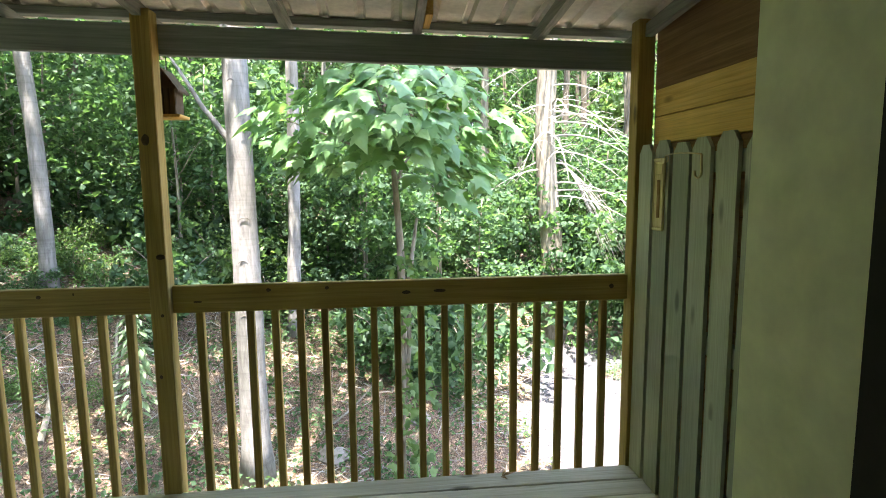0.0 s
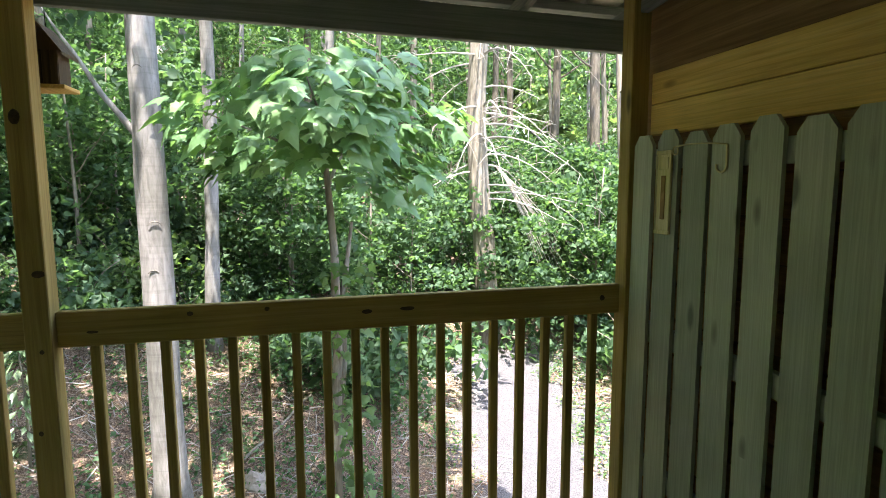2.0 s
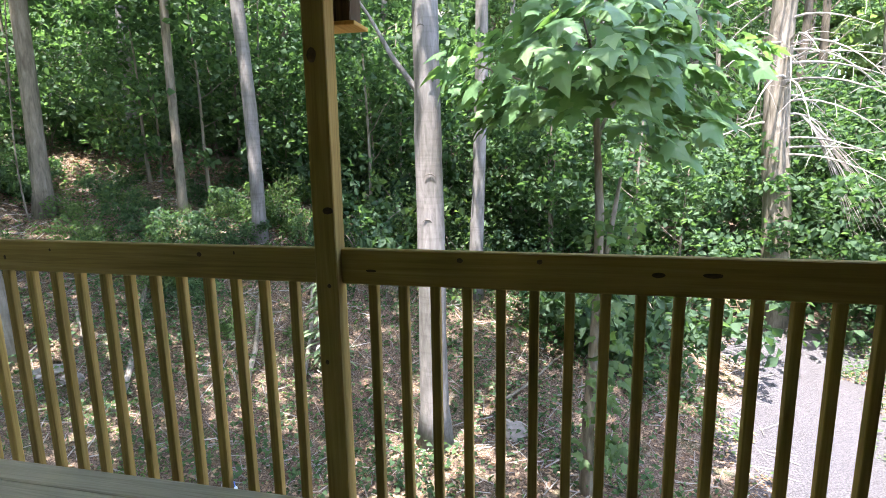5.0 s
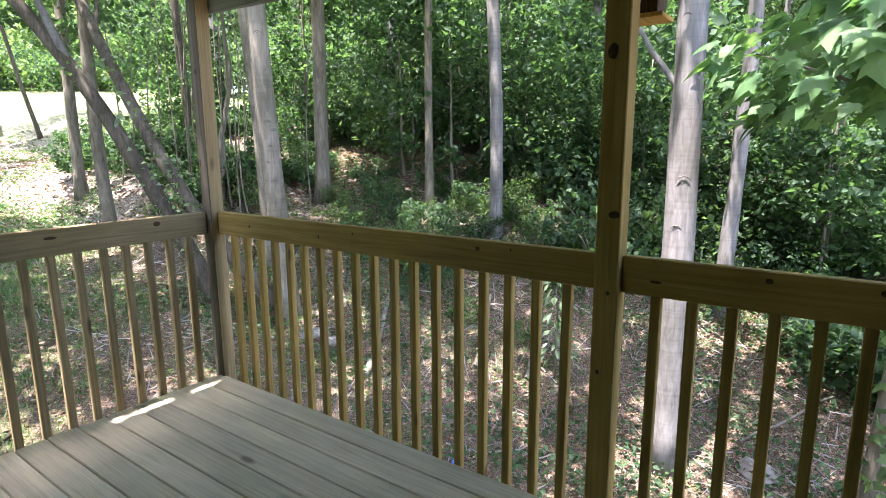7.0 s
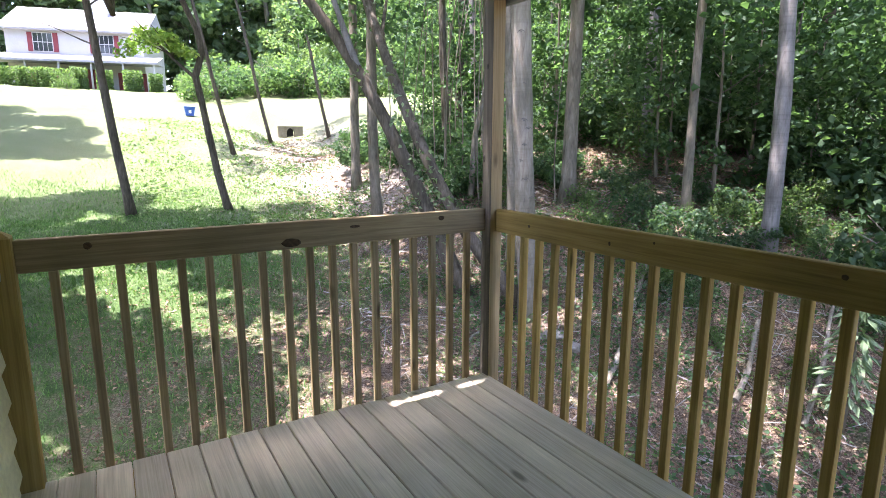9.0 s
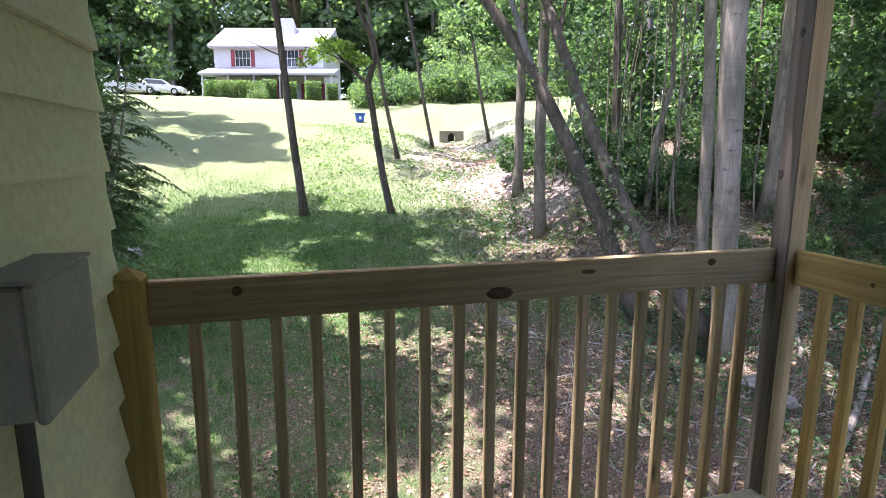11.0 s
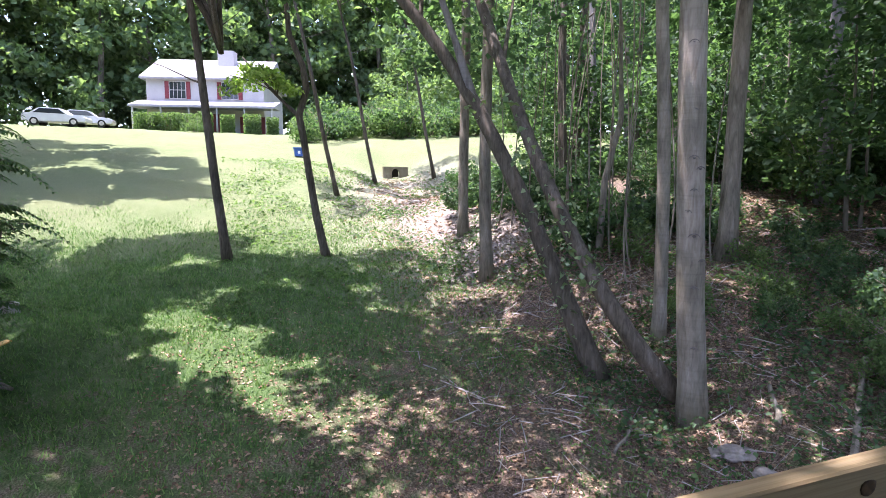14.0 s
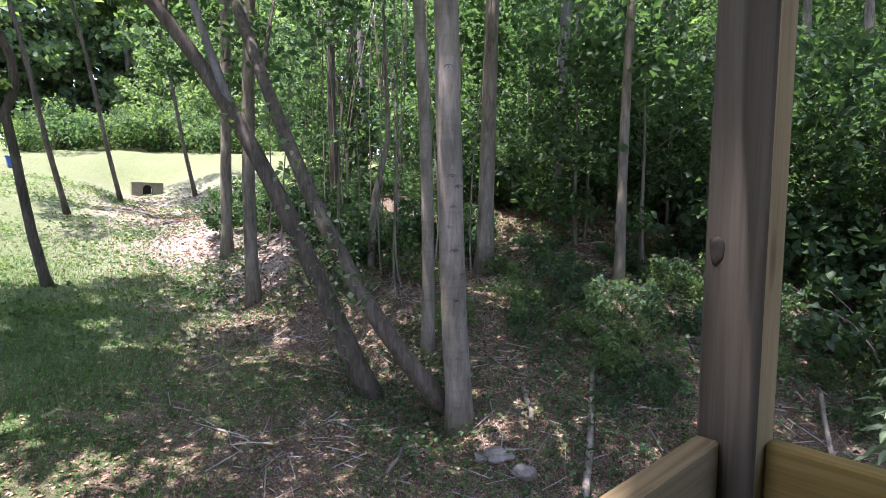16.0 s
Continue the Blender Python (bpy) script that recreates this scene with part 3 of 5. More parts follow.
def bezier(p0, p1, p2, p3, k):
    out = []
    for i in range(k + 1):
        t = i / k
        out.append(Vector(p0) * (1 - t) ** 3 + Vector(p1) * 3 * t * (1 - t) ** 2 + Vector(p2) * 3 * t * t * (1 - t) + Vector(p3) * t ** 3)
    return out


def trunk_mesh(name, height, r0, r1, lean, material, seed=0, limbs=(), flare=1.35, sides=12, sway=0.5):
    """A tapered trunk from its foot, with limbs that leave it at given heights."""
    rnd = random.Random(seed)
    bm = bmesh.new()
    k = max(8, int(height / 0.6))
    pts, rad = [], []
    for i in range(k + 1):
        t = i / k
        wob = sway * r0
        pts.append(Vector((lean[0] * t + wob * math.sin(seed + t * 7), lean[1] * t + wob * math.cos(seed * 2 + t * 6), height * t)))
        f = 1 + (flare - 1) * math.exp(-height * t / 0.22)
        rad.append((r0 * (1 - t) + r1 * t) * f)
    pts[0].z -= 0.15
    tube(bm, pts, rad, sides, 0.10)
    for h, az, length, up, r in limbs:
        i = min(k - 1, int(h / height * k))
        p = pts[i].lerp(pts[i + 1], h / height * k - i)
        d = Vector((math.cos(az), math.sin(az), 0))
        e = p + d * length + Vector((0, 0, up))
        b = bezier(p, p + d * length * 0.35 + Vector((0, 0, up * 0.28)), p + d * length * 0.68 + Vector((0, 0, up * 0.62)), e, 7)
        b = [q + Vector([rnd.uniform(-1, 1) * length * 0.02 for _ in range(3)]) * (j > 0) for j, q in enumerate(b)]
        tube(bm, b, [r * (1 - 0.8 * j / 7) for j in range(8)], 6)
    return mesh_of(bm, name, material, True)


def limbs_for(height, n, seed, low=0.45, length=2.0, r=0.04):
    q = random.Random(seed)
    return [(height * q.uniform(low, 0.95), q.uniform(0, 6.28), length * q.uniform(0.5, 1.2), length * q.uniform(0.2, 0.9), r * q.uniform(0.6, 1.1)) for _ in range(n)]


def plant_tree(x, y, label, trunk, crown=None, crown_at=(0, 0, 0), turn=0.0, group="", scale=1.0, z=None):
    t = thing("tree", label, "tree", group, at=(x, y, gz(x, y) if z is None else z))
    t.rotation_euler = (0, 0, turn)
    t.scale = (scale,) * 3
    part("trunk", trunk, None, t)
    if crown:
        c = part("crown", crown, None, t)
        c.location = crown_at
    return t


# crowns shared by alike trees
CROWN_A = crown_mesh("crown", 11, 3.2, 5.0, 14.0, 44, 52, 0.235, LEAF_MID, 1.0)[0]
CROWN_B = crown_mesh("crown", 12, 2.6, 3.2, 12.0, 40, 52, 0.215, LEAF_COOL, 0.95)[0]
CROWN_C = crown_mesh("crown", 13, 3.6, 6.5, 15.0, 46, 52, 0.26, LEAF_BRIGHT, 1.1)[0]
CROWN_WIDE = crown_mesh("crown", 15, 5.5, 8.5, 15.0, 46, 145, 0.26, LEAF_MID, 1.15)[0]
CROWN_DENSE = crown_mesh("crown", 16, 5.0, 8.0, 15.0, 60, 150, 0.26, LEAF_MID, 1.2)[0]
CROWN_LOW = crown_mesh("crown", 14, 1.7, 0.8, 4.6, 26, 56, 0.165, LEAF_MID, 0.68)[0]

KNOT = mottled("knot_scar", (0.09, 0.082, 0.075), (0.155, 0.143, 0.132), 30, 0.95)


def knot_scars(tree, radius, spots, lean=(0, 0), eyes=True):
    """Eye-shaped branch scars standing slightly proud of the bark."""
    for az, z, s_ in spots:
        bm = bmesh.new()
        off = Vector((lean[0] * z, lean[1] * z, 0))
        o = Vector((math.cos(az), math.sin(az), 0)) * (radius + 0.004)
        u = Vector((-math.sin(az), math.cos(az), 0))
        pts = [o + u * (s_ * math.cos(a)) + Vector((0, 0, z + s_ * 0.55 * math.sin(a) - 0.25 * s_ * math.cos(a) ** 2)) - o.normalized() * (0.4 * s_ * s_ * math.cos(a) ** 2 / radius) for a in np.linspace(0.2, math.pi - 0.2, 8)]
        tube(bm, pts, [0.002, 0.005, 0.007, 0.008, 0.008, 0.007, 0.005, 0.002], 5)
        part("knot_scar", bm, KNOT, tree, smooth=True).location = off
        if not eyes:
            continue
        bm = bmesh.new()
        bmesh.ops.create_icosphere(bm, subdivisions=2, radius=s_ * 0.3)
        bmesh.ops.scale(bm, vec=(1, 1, 0.7), verts=bm.verts)
        ob = part("knot_eye", bm, KNOT, tree, smooth=True)
        ob.location = off + o * ((radius - s_ * 0.22) / radius) + Vector((0, 0, z + s_ * 0.12))


# trees that can be told apart
trunk_a = trunk_mesh("trunk", 16, 0.225, 0.13, (0.0, 0.1), BARK_PALE, 1, [(5.3, 3.3, 1.1, 1.7, 0.06), (9, 0.3, 2.2, 1.6, 0.06), (11, 3.6, 2.4, 1.8, 0.06)], 1.5, 20, 0.1)
tree_a = plant_tree(-1.87, 8.8, "tall pale smooth-barked tree with knot scars and a cut limb", trunk_a, CROWN_DENSE, (-0.9, -2.6, 0.5))
trunk_b = trunk_mesh("trunk", 15, 0.205, 0.14, (0.0, -1.1), BARK_MID, 4, limbs_for(15, 7, 3, 0.5, 2.4, 0.06), 1.25, 20, 0.15)
tree_b = plant_tree(-9.0, 7.92, "tall pale tree with eye-shaped knot scars by the stream", trunk_b, CROWN_DENSE, (-0.5, -2.8, 0.5))
knot_scars(tree_a, 0.205, [(-1.5, 3.6, 0.07), (-1.25, 4.25, 0.09), (-1.6, 2.75, 0.06), (-1.0, 5.6, 0.07), (-1.7, 6.3, 0.06)], eyes=False)
knot_scars(tree_b, 0.197, [(-0.75, z, 0.07 + 0.015 * math.sin(z * 5)) for z in (1.1, 2.0, 2.75, 3.4, 3.85, 4.5)] + [(-0.2, 2.4, 0.06), (-1.2, 3.1, 0.06), (-0.3, 3.7, 0.07), (-0.75, 5.4, 0.07)], (0.0, -1.1 / 15))
trunk_5 = trunk_mesh("trunk", 14, 0.12, 0.08, (0.2, -0.8), BARK_MID, 6, limbs_for(14, 5, 8, 0.55, 1.8, 0.04))
plant_tree(-10.8, 8.78, "slim pale tree lit by the sun beside the stream", trunk_5, CROWN_WIDE, (-2.5, -3.0, 0.5), 0.0)
trunk_4 = trunk_mesh("trunk", 15, 0.2, 0.11, (0.1, 0.2), BARK_GREY, 8, limbs_for(15, 6, 5, 0.5, 2.2, 0.05), 1.5, 16)
plant_tree(-12.1, 11.77, "grey-brown trunk flaring at its foot on the wooded bank", trunk_4, CROWN_A, (0, 0, 1.5))
thin = trunk_mesh("trunk", 13, 0.115, 0.06, (0.3, 0.0), BARK_GREY, 9, limbs_for(13, 6, 7, 0.5, 1.7, 0.03))
thick = trunk_mesh("trunk", 15, 0.165, 0.09, (-0.3, 0.1), BARK_GREY, 10, limbs_for(15, 6, 17, 0.5, 2.0, 0.04))
dark = trunk_mesh("trunk", 15, 0.17, 0.1, (0.2, 0.1), BARK_DARK, 12, limbs_for(15, 8, 27, 0.4, 2.0, 0.04))
pale = trunk_mesh("trunk", 14, 0.16, 0.10, (-0.25, 0.0), BARK_PALE, 13, limbs_for(14, 5, 37, 0.5, 1.6, 0.04))
plant_tree(-9.08, 12.7, "thin grey woodland tree on the bank", thin, CROWN_B, (0, 0, 2.0))
plant_tree(-6.75, 12.2, "slim pale-grey woodland tree on the bank", pale, CROWN_A, (0, 0, 2.5), 0.6)
plant_tree(-1.85, 13.3, "pale tree forked low among the undergrowth", pale, CROWN_B, (0, 0, 2.0), 2.0)
plant_tree(-15.6, 7.6, "straight grey tree at the edge of the lawn", thick, CROWN_B, (0, 0, 2.0), 1.1)
plant_tree(-19.0, 8.37, "grey tree hung with vines at the edge of the lawn", thick, CROWN_B, (0, 0, 2.0), 2.1)

# leaning trees at the lawn's edge
def leaning(name, pts, r0, r1, material, seed=0, side=()):
    bm = bmesh.new()
    p = bezier(*pts, 16)
    tube(bm, p, [r0 + (r1 - r0) * i / 16 + 0.05 * math.exp(-i) for i in range(17)], 14, 0.12)
    for i, d, r in side:
        e = p[i] + Vector(d)
        b = bezier(p[i], p[i] + Vector(d) * 0.3 + Vector((0, 0, 0.1)), p[i] + Vector(d) * 0.7, e, 6)
        tube(bm, b, [r * (1 - 0.75 * j / 6) for j in range(7)], 7)
    return mesh_of(bm, name, material, True)


LEAN_1 = ((0, 0, -0.2), (-0.66, -1.4, 3.12), (-2.31, -1.3, 5.69), (-2.79, -4.69, 8.48))
LEAN_2 = ((0, 0, -0.2), (-0.12, -2.15, 1.8), (-2.03, -2.05, 4.23), (-4.96, -2.35, 9.55))


def ivy(tree, line, spots, per, size, seed):
    """Climbing leaves gathered along a trunk."""
    r = np.random.RandomState(seed)
    p = bezier(*line, 16)
    pts = clumps(r, np.array([tuple(p[i] + Vector((0.05, -0.05, 0))) for i, _ in spots]), [q for _, q in spots], per, 1.5)
    part("ivy", leaf_mesh("ivy", pts, size, LEAF_IVY, seed=seed + 1), None, tree, "pale climbing ivy leaves")


LEAF_IVY = leaf_material("ivy_leaf", (0.10, 0.16, 0.08), (0.16, 0.23, 0.125), (0.24, 0.31, 0.20), 0.35, 0.4)
lean_1 = thing("tree", "dark leaning tree with a grey crown of leaves", "tree", "leaning trees", at=(-10.79, 7.61, gz(-10.79, 7.61)))
part("trunk", leaning("trunk", LEAN_1, 0.19, 0.085, BARK_DARK, 1, [(12, (-0.9, 0.4, 2.0), 0.05), (13, (0.3, -1.0, 1.8), 0.05)]), None, lean_1)
fork = bezier(*LEAN_1, 16)[9]
bm = bmesh.new()
tube(bm, bezier(fork, fork + Vector((-0.1, -0.3, 0.9)), fork + Vector((-0.15, -0.75, 2.2)), fork + Vector((-0.3, -1.5, 4.4)), 8), [0.085 - 0.006 * i for i in range(9)], 9, 0.25)
part("dead_stem", bm, BARK_PALE, lean_1, "pale bark-stripped dead stem", True)
c = part("crown", crown_mesh("crown", 31, 2.4, 0.0, 5.0, 26, 60, 0.19, LEAF_MID, 0.8)[0], None, lean_1)
c.location = (-2.8, -4.4, 6.8)
ivy(lean_1, LEAN_1, [(2, 0.3), (3, 0.22), (4, 0.2), (5, 0.25), (9, 0.25)], 24, 0.11, 77)
lean_2 = thing("tree", "second dark leaning tree with a bark-stripped foot", "tree", "leaning trees", at=(-9.4, 8.16, gz(-9.4, 8.16)))
part("trunk", leaning("trunk", LEAN_2, 0.15, 0.085, BARK_DARK, 2, [(11, (-0.8, 0.7, 2.0), 0.05)]), None, lean_2)
c = part("crown", crown_mesh("crown", 32, 2.4, 0.0, 5.0, 26, 60, 0.19, LEAF_MID, 0.8)[0], None, lean_2)
c.location = (-4.4, -2.3, 6.8)
ivy(lean_2, LEAN_2, [(5, 0.22), (6, 0.3), (7, 0.4), (8, 0.42), (9, 0.4), (10, 0.35), (12, 0.4)], 34, 0.12, 87)

# small trees standing in the lawn
LAWN_CROWN = crown_mesh("crown", 41, 2.8, 8.2, 12.0, 26, 85, 0.24, LEAF_BRIGHT, 0.9)[0]


def lobed_crown(lobes, seed, size, material, cover=4.2):
    """A crown built of leafy boughs; each lobe is (x, y, z, radius)."""
    r = np.random.RandomState(seed)
    pts = []
    for x, y, z, q in lobes:
        for k in range(7):
            a_, d_ = r.uniform(0, 6.28), q * 0.72 * math.sqrt(r.uniform(0, 1))
            c_ = np.array([[x + math.cos(a_) * d_, y + math.sin(a_) * d_, z + r.uniform(-0.6, 0.6)]])
            pts.append(clumps(r, c_, [q * r.uniform(0.38, 0.6)], max(20, int(cover * math.pi * q * q / (size * size * 0.36) / 7)), 0.55))
    return leaf_mesh("crown", np.concatenate(pts), size, material, 0.35, 0.5, seed)


def boughed_tree(x, y, label, group, trunk, lobes, seed, size, material, cover=4.2):
    """A tree whose boughs reach out to each lobe of its crown; lobes in world metres."""
    z = gz(x, y)
    t = plant_tree(x, y, label, trunk, group=group)
    local = [(a - x, b - y, c_ - z, q) for a, b, c_, q in lobes]
    for a, b, c_, q in local:
        bm = bmesh.new()
        tube(bm, bezier((0, 0, c_ * 0.55), (a * 0.2, b * 0.2, c_ * 0.75), (a * 0.7, b * 0.7, c_ * 0.95), (a, b, c_), 8), [0.075 - 0.007 * i for i in range(9)], 6)
        part("bough", bm, BARK_DARK, t, smooth=True)
    part("crown", lobed_crown(local, seed, size, material, cover), None, t)
    return t


def shading(gx, gy, h, q):
    """A bough set sunward of a ground patch to shade it, h metres up."""
    return (gx + SUN_TO.x / SUN_TO.z * h, gy + SUN_TO.y / SUN_TO.z * h, gz(gx, gy) + h, q)


boughed_tree(-19.5, 1.36, "slender dark tree standing in the lawn", "trees in the lawn",
             trunk_mesh("trunk", 9.5, 0.135, 0.075, (0.0, -1.05), BARK_DARK, 20, [(4.8, 4.2, 2.0, 0.9, 0.025), (5.8, 1.2, 1.5, 1.2, 0.025)], 1.3, 12, 0.3),
             [shading(-17.6, 0.7, 10.5, 1.5), shading(-15.4, 2.5, 11, 1.8), shading(-18.4, 2.9, 11, 1.9), shading(-20.6, 0.9, 10.5, 1.5), shading(-20.6, -1.2, 11, 1.4), shading(-16.9, -0.5, 11, 1.45), shading(-18.8, -0.6, 11, 1.5), shading(-13.7, 3.1, 11, 1.4), shading(-16.4, 4.2, 11, 1.4)], 46, 0.2, LEAF_BRIGHT)
crook = thing("tree", "crooked young tree with a leafy side branch", "tree", "trees in the lawn", at=(-19.3, 4.08, gz(-19.3, 4.08)))
bm = bmesh.new()
tube(bm, [(0, 0, -0.15), (0.02, -0.1, 0.25), (0, -0.3, 1.2), (0, -0.47, 2.4), (0, -0.6, 3.3), (0, -0.73, 4.05), (0, -0.5, 4.75), (0.02, -0.6, 5.4), (0.05, -0.95, 6.2), (0.1, -1.1, 8.2)], [0.17, 0.13, 0.115, 0.105, 0.1, 0.11, 0.095, 0.085, 0.075, 0.04], 12, 0.15)
part("trunk", bm, BARK_DARK, crook, smooth=True)
bm = bmesh.new()
tube(bm, bezier((0, -0.7, 4.0), (0, -1.1, 4.3), (0, -1.5, 4.7), (0.05, -2.2, 5.5), 7), [0.06 - 0.006 * i for i in range(8)], 8, 0.1)
for a, b, c_ in ((0.5, -1.9, 5.4), (-0.5, -2.0, 5.2), (0.2, -1.2, 5.2), (0.1, -2.6, 5.0)):
    tube(bm, bezier((0, -1.3, 4.5), (a * 0.4, -1.3, 4.8), (a * 0.8, b, c_), (a, b, c_), 5), [0.022 - 0.003 * i for i in range(6)], 5)
part("side_branch", bm, BARK_DARK, crook, smooth=True)
r = np.random.RandomState(42)
a_, d_ = r.uniform(0, 6.28, 22), np.sqrt(r.uniform(0, 1, 22))
part("side_leaves", leaf_mesh("side_leaves", clumps(r, np.stack([np.cos(a_) * d_ * 0.75, -1.75 + np.sin(a_) * d_ * 0.95, 5.1 - 0.45 * d_ * d_ + r.uniform(-0.15, 0.2, 22)], 1), [0.3] * 22, 46, 0.55), 0.13, LEAF_SUNLIT, seed=43), None, crook, "bright green spray of leaves")
part("crown", lobed_crown([(x - -19.3, y - 4.08, z - gz(-19.3, 4.08), q_) for x, y, z, q_ in (shading(-16.8, 5.2, 10, 1.3), shading(-19.0, 5.6, 10, 1.3), shading(-13.2, 4.3, 11, 1.5))], 47, 0.2, LEAF_BRIGHT, 2.6), None, crook)
slim = trunk_mesh("trunk", 9, 0.10, 0.05, (0.3, -2.0), BARK_DARK, 23, limbs_for(9, 5, 50, 0.45, 1.4, 0.025))
for x, y, k in ((-26.6, 5.75, 0.0), (-30.5, 8.4, 0.05), (-31.5, 11.9, -0.05)):
    plant_tree(x, y, "slim leaning tree near the culvert", slim, LAWN_CROWN, (0, -1.2, 0.3), k, "slim trees near the culvert")

# young maple in front of the deck
MAPLE = (0.48, 8.1)
maple = thing("tree", "young maple with broad pale-lit leaves in front of the deck", "tree", at=(*MAPLE, gz(*MAPLE)))
bm = bmesh.new()
tube(bm, [(0, 0, -0.2), (0.0, 0, 1.2), (0.06, 0, 2.6), (0.05, 0, 4.0), (-0.05, 0, 5.4), (0, 0, 6.7)], [0.10, 0.08, 0.07, 0.055, 0.035, 0.015], 10, 0.1)
tube(bm, [(0.05, 0.05, 1.6), (0.14, 0.05, 2.4), (0.16, 0.1, 3.4), (0.3, 0.1, 4.4)], [0.06, 0.05, 0.045, 0.02], 8, 0.1)
for az, z, ln in ((3.3, 5.1, 1.5), (0.1, 5.2, 1.4), (4.5, 5.4, 1.2), (2.4, 5.5, 1.4), (5.4, 5.7, 1.2), (1.2, 4.9, 1.2)):
    e = Vector((math.cos(az) * ln, math.sin(az) * ln, z + 0.7))
    tube(bm, bezier((0, 0, z), (math.cos(az) * ln * 0.3, math.sin(az) * ln * 0.3, z + 0.4), e * 0.8 + Vector((0, 0, z * 0.2)), e, 6), [0.028 - 0.0035 * i for i in range(7)], 6)
part("trunk", mesh_of(bm, "trunk", BARK_GREY, True), None, maple)


def lobed_leaf():
    """A broad five-lobed leaf, slightly cupped."""
    pts = [(0.0, 0.0), (0.16, -0.06), (0.30, 0.04), (0.46, 0.06), (0.34, 0.20), (0.52, 0.46), (0.28, 0.44), (0.20, 0.58), (0.0, 1.0)]
    full = pts + [(-x, y) for x, y in pts[-2:0:-1]]
    v = [(x, y, -0.22 * x * x - 0.18 * (y - 0.3) ** 2) for x, y in full]
    return np.array(v + [(0, 0.34, 0.04)])


def lobed_cloud(name, centres, size, material, seed, flat=0.75):
    r = np.random.RandomState(seed)
    shape = lobed_leaf()
    k = len(shape) - 1
    verts, faces = [], []
    for c in centres:
        hd = math.hypot(c[0], c[1]) + 0.2
        nrm = Vector(r.normal(size=3) * (1 - flat) + np.array((0.6 * c[0] / hd, 0.6 * c[1] / hd - 0.2, 0.75)) * flat).normalized()
        out = Vector((c[0], c[1], -0.6 * np.hypot(c[0], c[1]) - 0.3)) + Vector(r.normal(size=3) * 0.5)
        t = (out - nrm * out.dot(nrm)).normalized()
        s_ = t.cross(nrm)
        m = np.array([s_, t, nrm])
        base = len(verts)
        verts += (np.asarray(c) + (shape * size * r.uniform(0.6, 1.2)) @ m).tolist()
        faces += [(base + i, base + (i + 1) % k, base + k) for i in range(k)]
    me = bpy.data.meshes.new(name)
    me.from_pydata(verts, [], faces)
    me.materials.append(material)
    return me


r = np.random.RandomState(5)
cc = []
for az, z, ln in ((3.3, 5.1, 1.5), (3.0, 4.7, 1.1), (0.1, 5.2, 1.4), (0.3, 4.7, 1.2), (4.5, 5.3, 1.1), (4.2, 4.9, 0.8), (2.4, 5.5, 1.3), (5.4, 5.6, 1.1), (5.2, 5.0, 0.9), (1.2, 5.0, 1.2), (0.0, 5.8, 0.3), (3.9, 5.7, 0.7), (6.0, 4.4, 0.8)):
    cc.append((math.cos(az) * ln, math.sin(az) * ln, z + 0.6))
pts = clumps(r, np.array(cc), [0.6] * len(cc), 50, 0.6)
part("crown", lobed_cloud("crown", pts, 0.33, LEAF_MAPLE, 6), None, maple)
pts = clumps(r, np.array([(0.2, -0.1, z) for z in (0.7, 1.2, 1.7, 2.1, 2.9, 3.3, 3.7)]), [0.36] * 7, 36, 0.9)
part("low_leaves", lobed_cloud("low_leaves", pts, 0.17, LEAF_BRIGHT, 7, 0.6), None, maple)

# bare-limbed pine
PINE = (5.05, 15.8)
pine = thing("tree", "old pine with bare grey dead branches", "tree", at=(*PINE, gz(*PINE)))
part("trunk", trunk_mesh("trunk", 15, 0.33, 0.2, (0.15, 0), BARK_GREY, 33, (), 1.3, 18), None, pine)
DEADWOOD = mottled("dead_grey_wood", (0.22, 0.20, 0.175), (0.36, 0.34, 0.31), 8, 0.9)
q = random.Random(9)
for i in range(46):
    bm = bmesh.new()
    h, az, ln = q.uniform(4.0, 11.5), q.uniform(0, 6.28), q.uniform(1.4, 3.4)
    d = Vector((math.cos(az), math.sin(az), 0))
    p0 = Vector((0.01 * h, 0, h))
    droop = -ln * q.uniform(0.05, 0.5)
    b = bezier(p0, p0 + d * ln * 0.35 + Vector((0, 0, 0.15)), p0 + d * ln * 0.7 + Vector((0, 0, droop * 0.3)), p0 + d * ln + Vector((0, 0, droop)), 7)
    tube(bm, b, [0.032 * (1 - 0.85 * j / 7) for j in range(8)], 5)
    for k in range(9):
        j = q.randint(2, 7)
        e = b[j] + Vector((q.uniform(-1, 1), q.uniform(-1, 1), q.uniform(-0.9, 0.35))) * ln * 0.22
        tube(bm, [b[j], b[j].lerp(e, 0.5) + Vector((0, 0, 0.05)), e], [0.010, 0.007, 0.003], 4)
    part("dead_branch", bm, DEADWOOD, pine)
# fallen bleached branch spray
bm = bmesh.new()
for i in range(34):
    a = Vector((0.3, -0.35, 5.0))
    e = Vector((1.9 + q.uniform(-0.45, 0.45), -0.6 + q.uniform(-0.5, 0.5), 2.5 + q.uniform(-0.5, 0.4)))
    b = bezier(a, a + Vector((0.5, 0, -0.4)), a.lerp(e, 0.7) + Vector((q.uniform(-0.2, 0.2), q.uniform(-0.2, 0.2), 0.2)), e, 6)
    tube(bm, b, [0.018 - 0.0025 * j for j in range(7)], 4)
part("broken_branch", bm, DEADWOOD, pine, "bleached hanging broken branch")

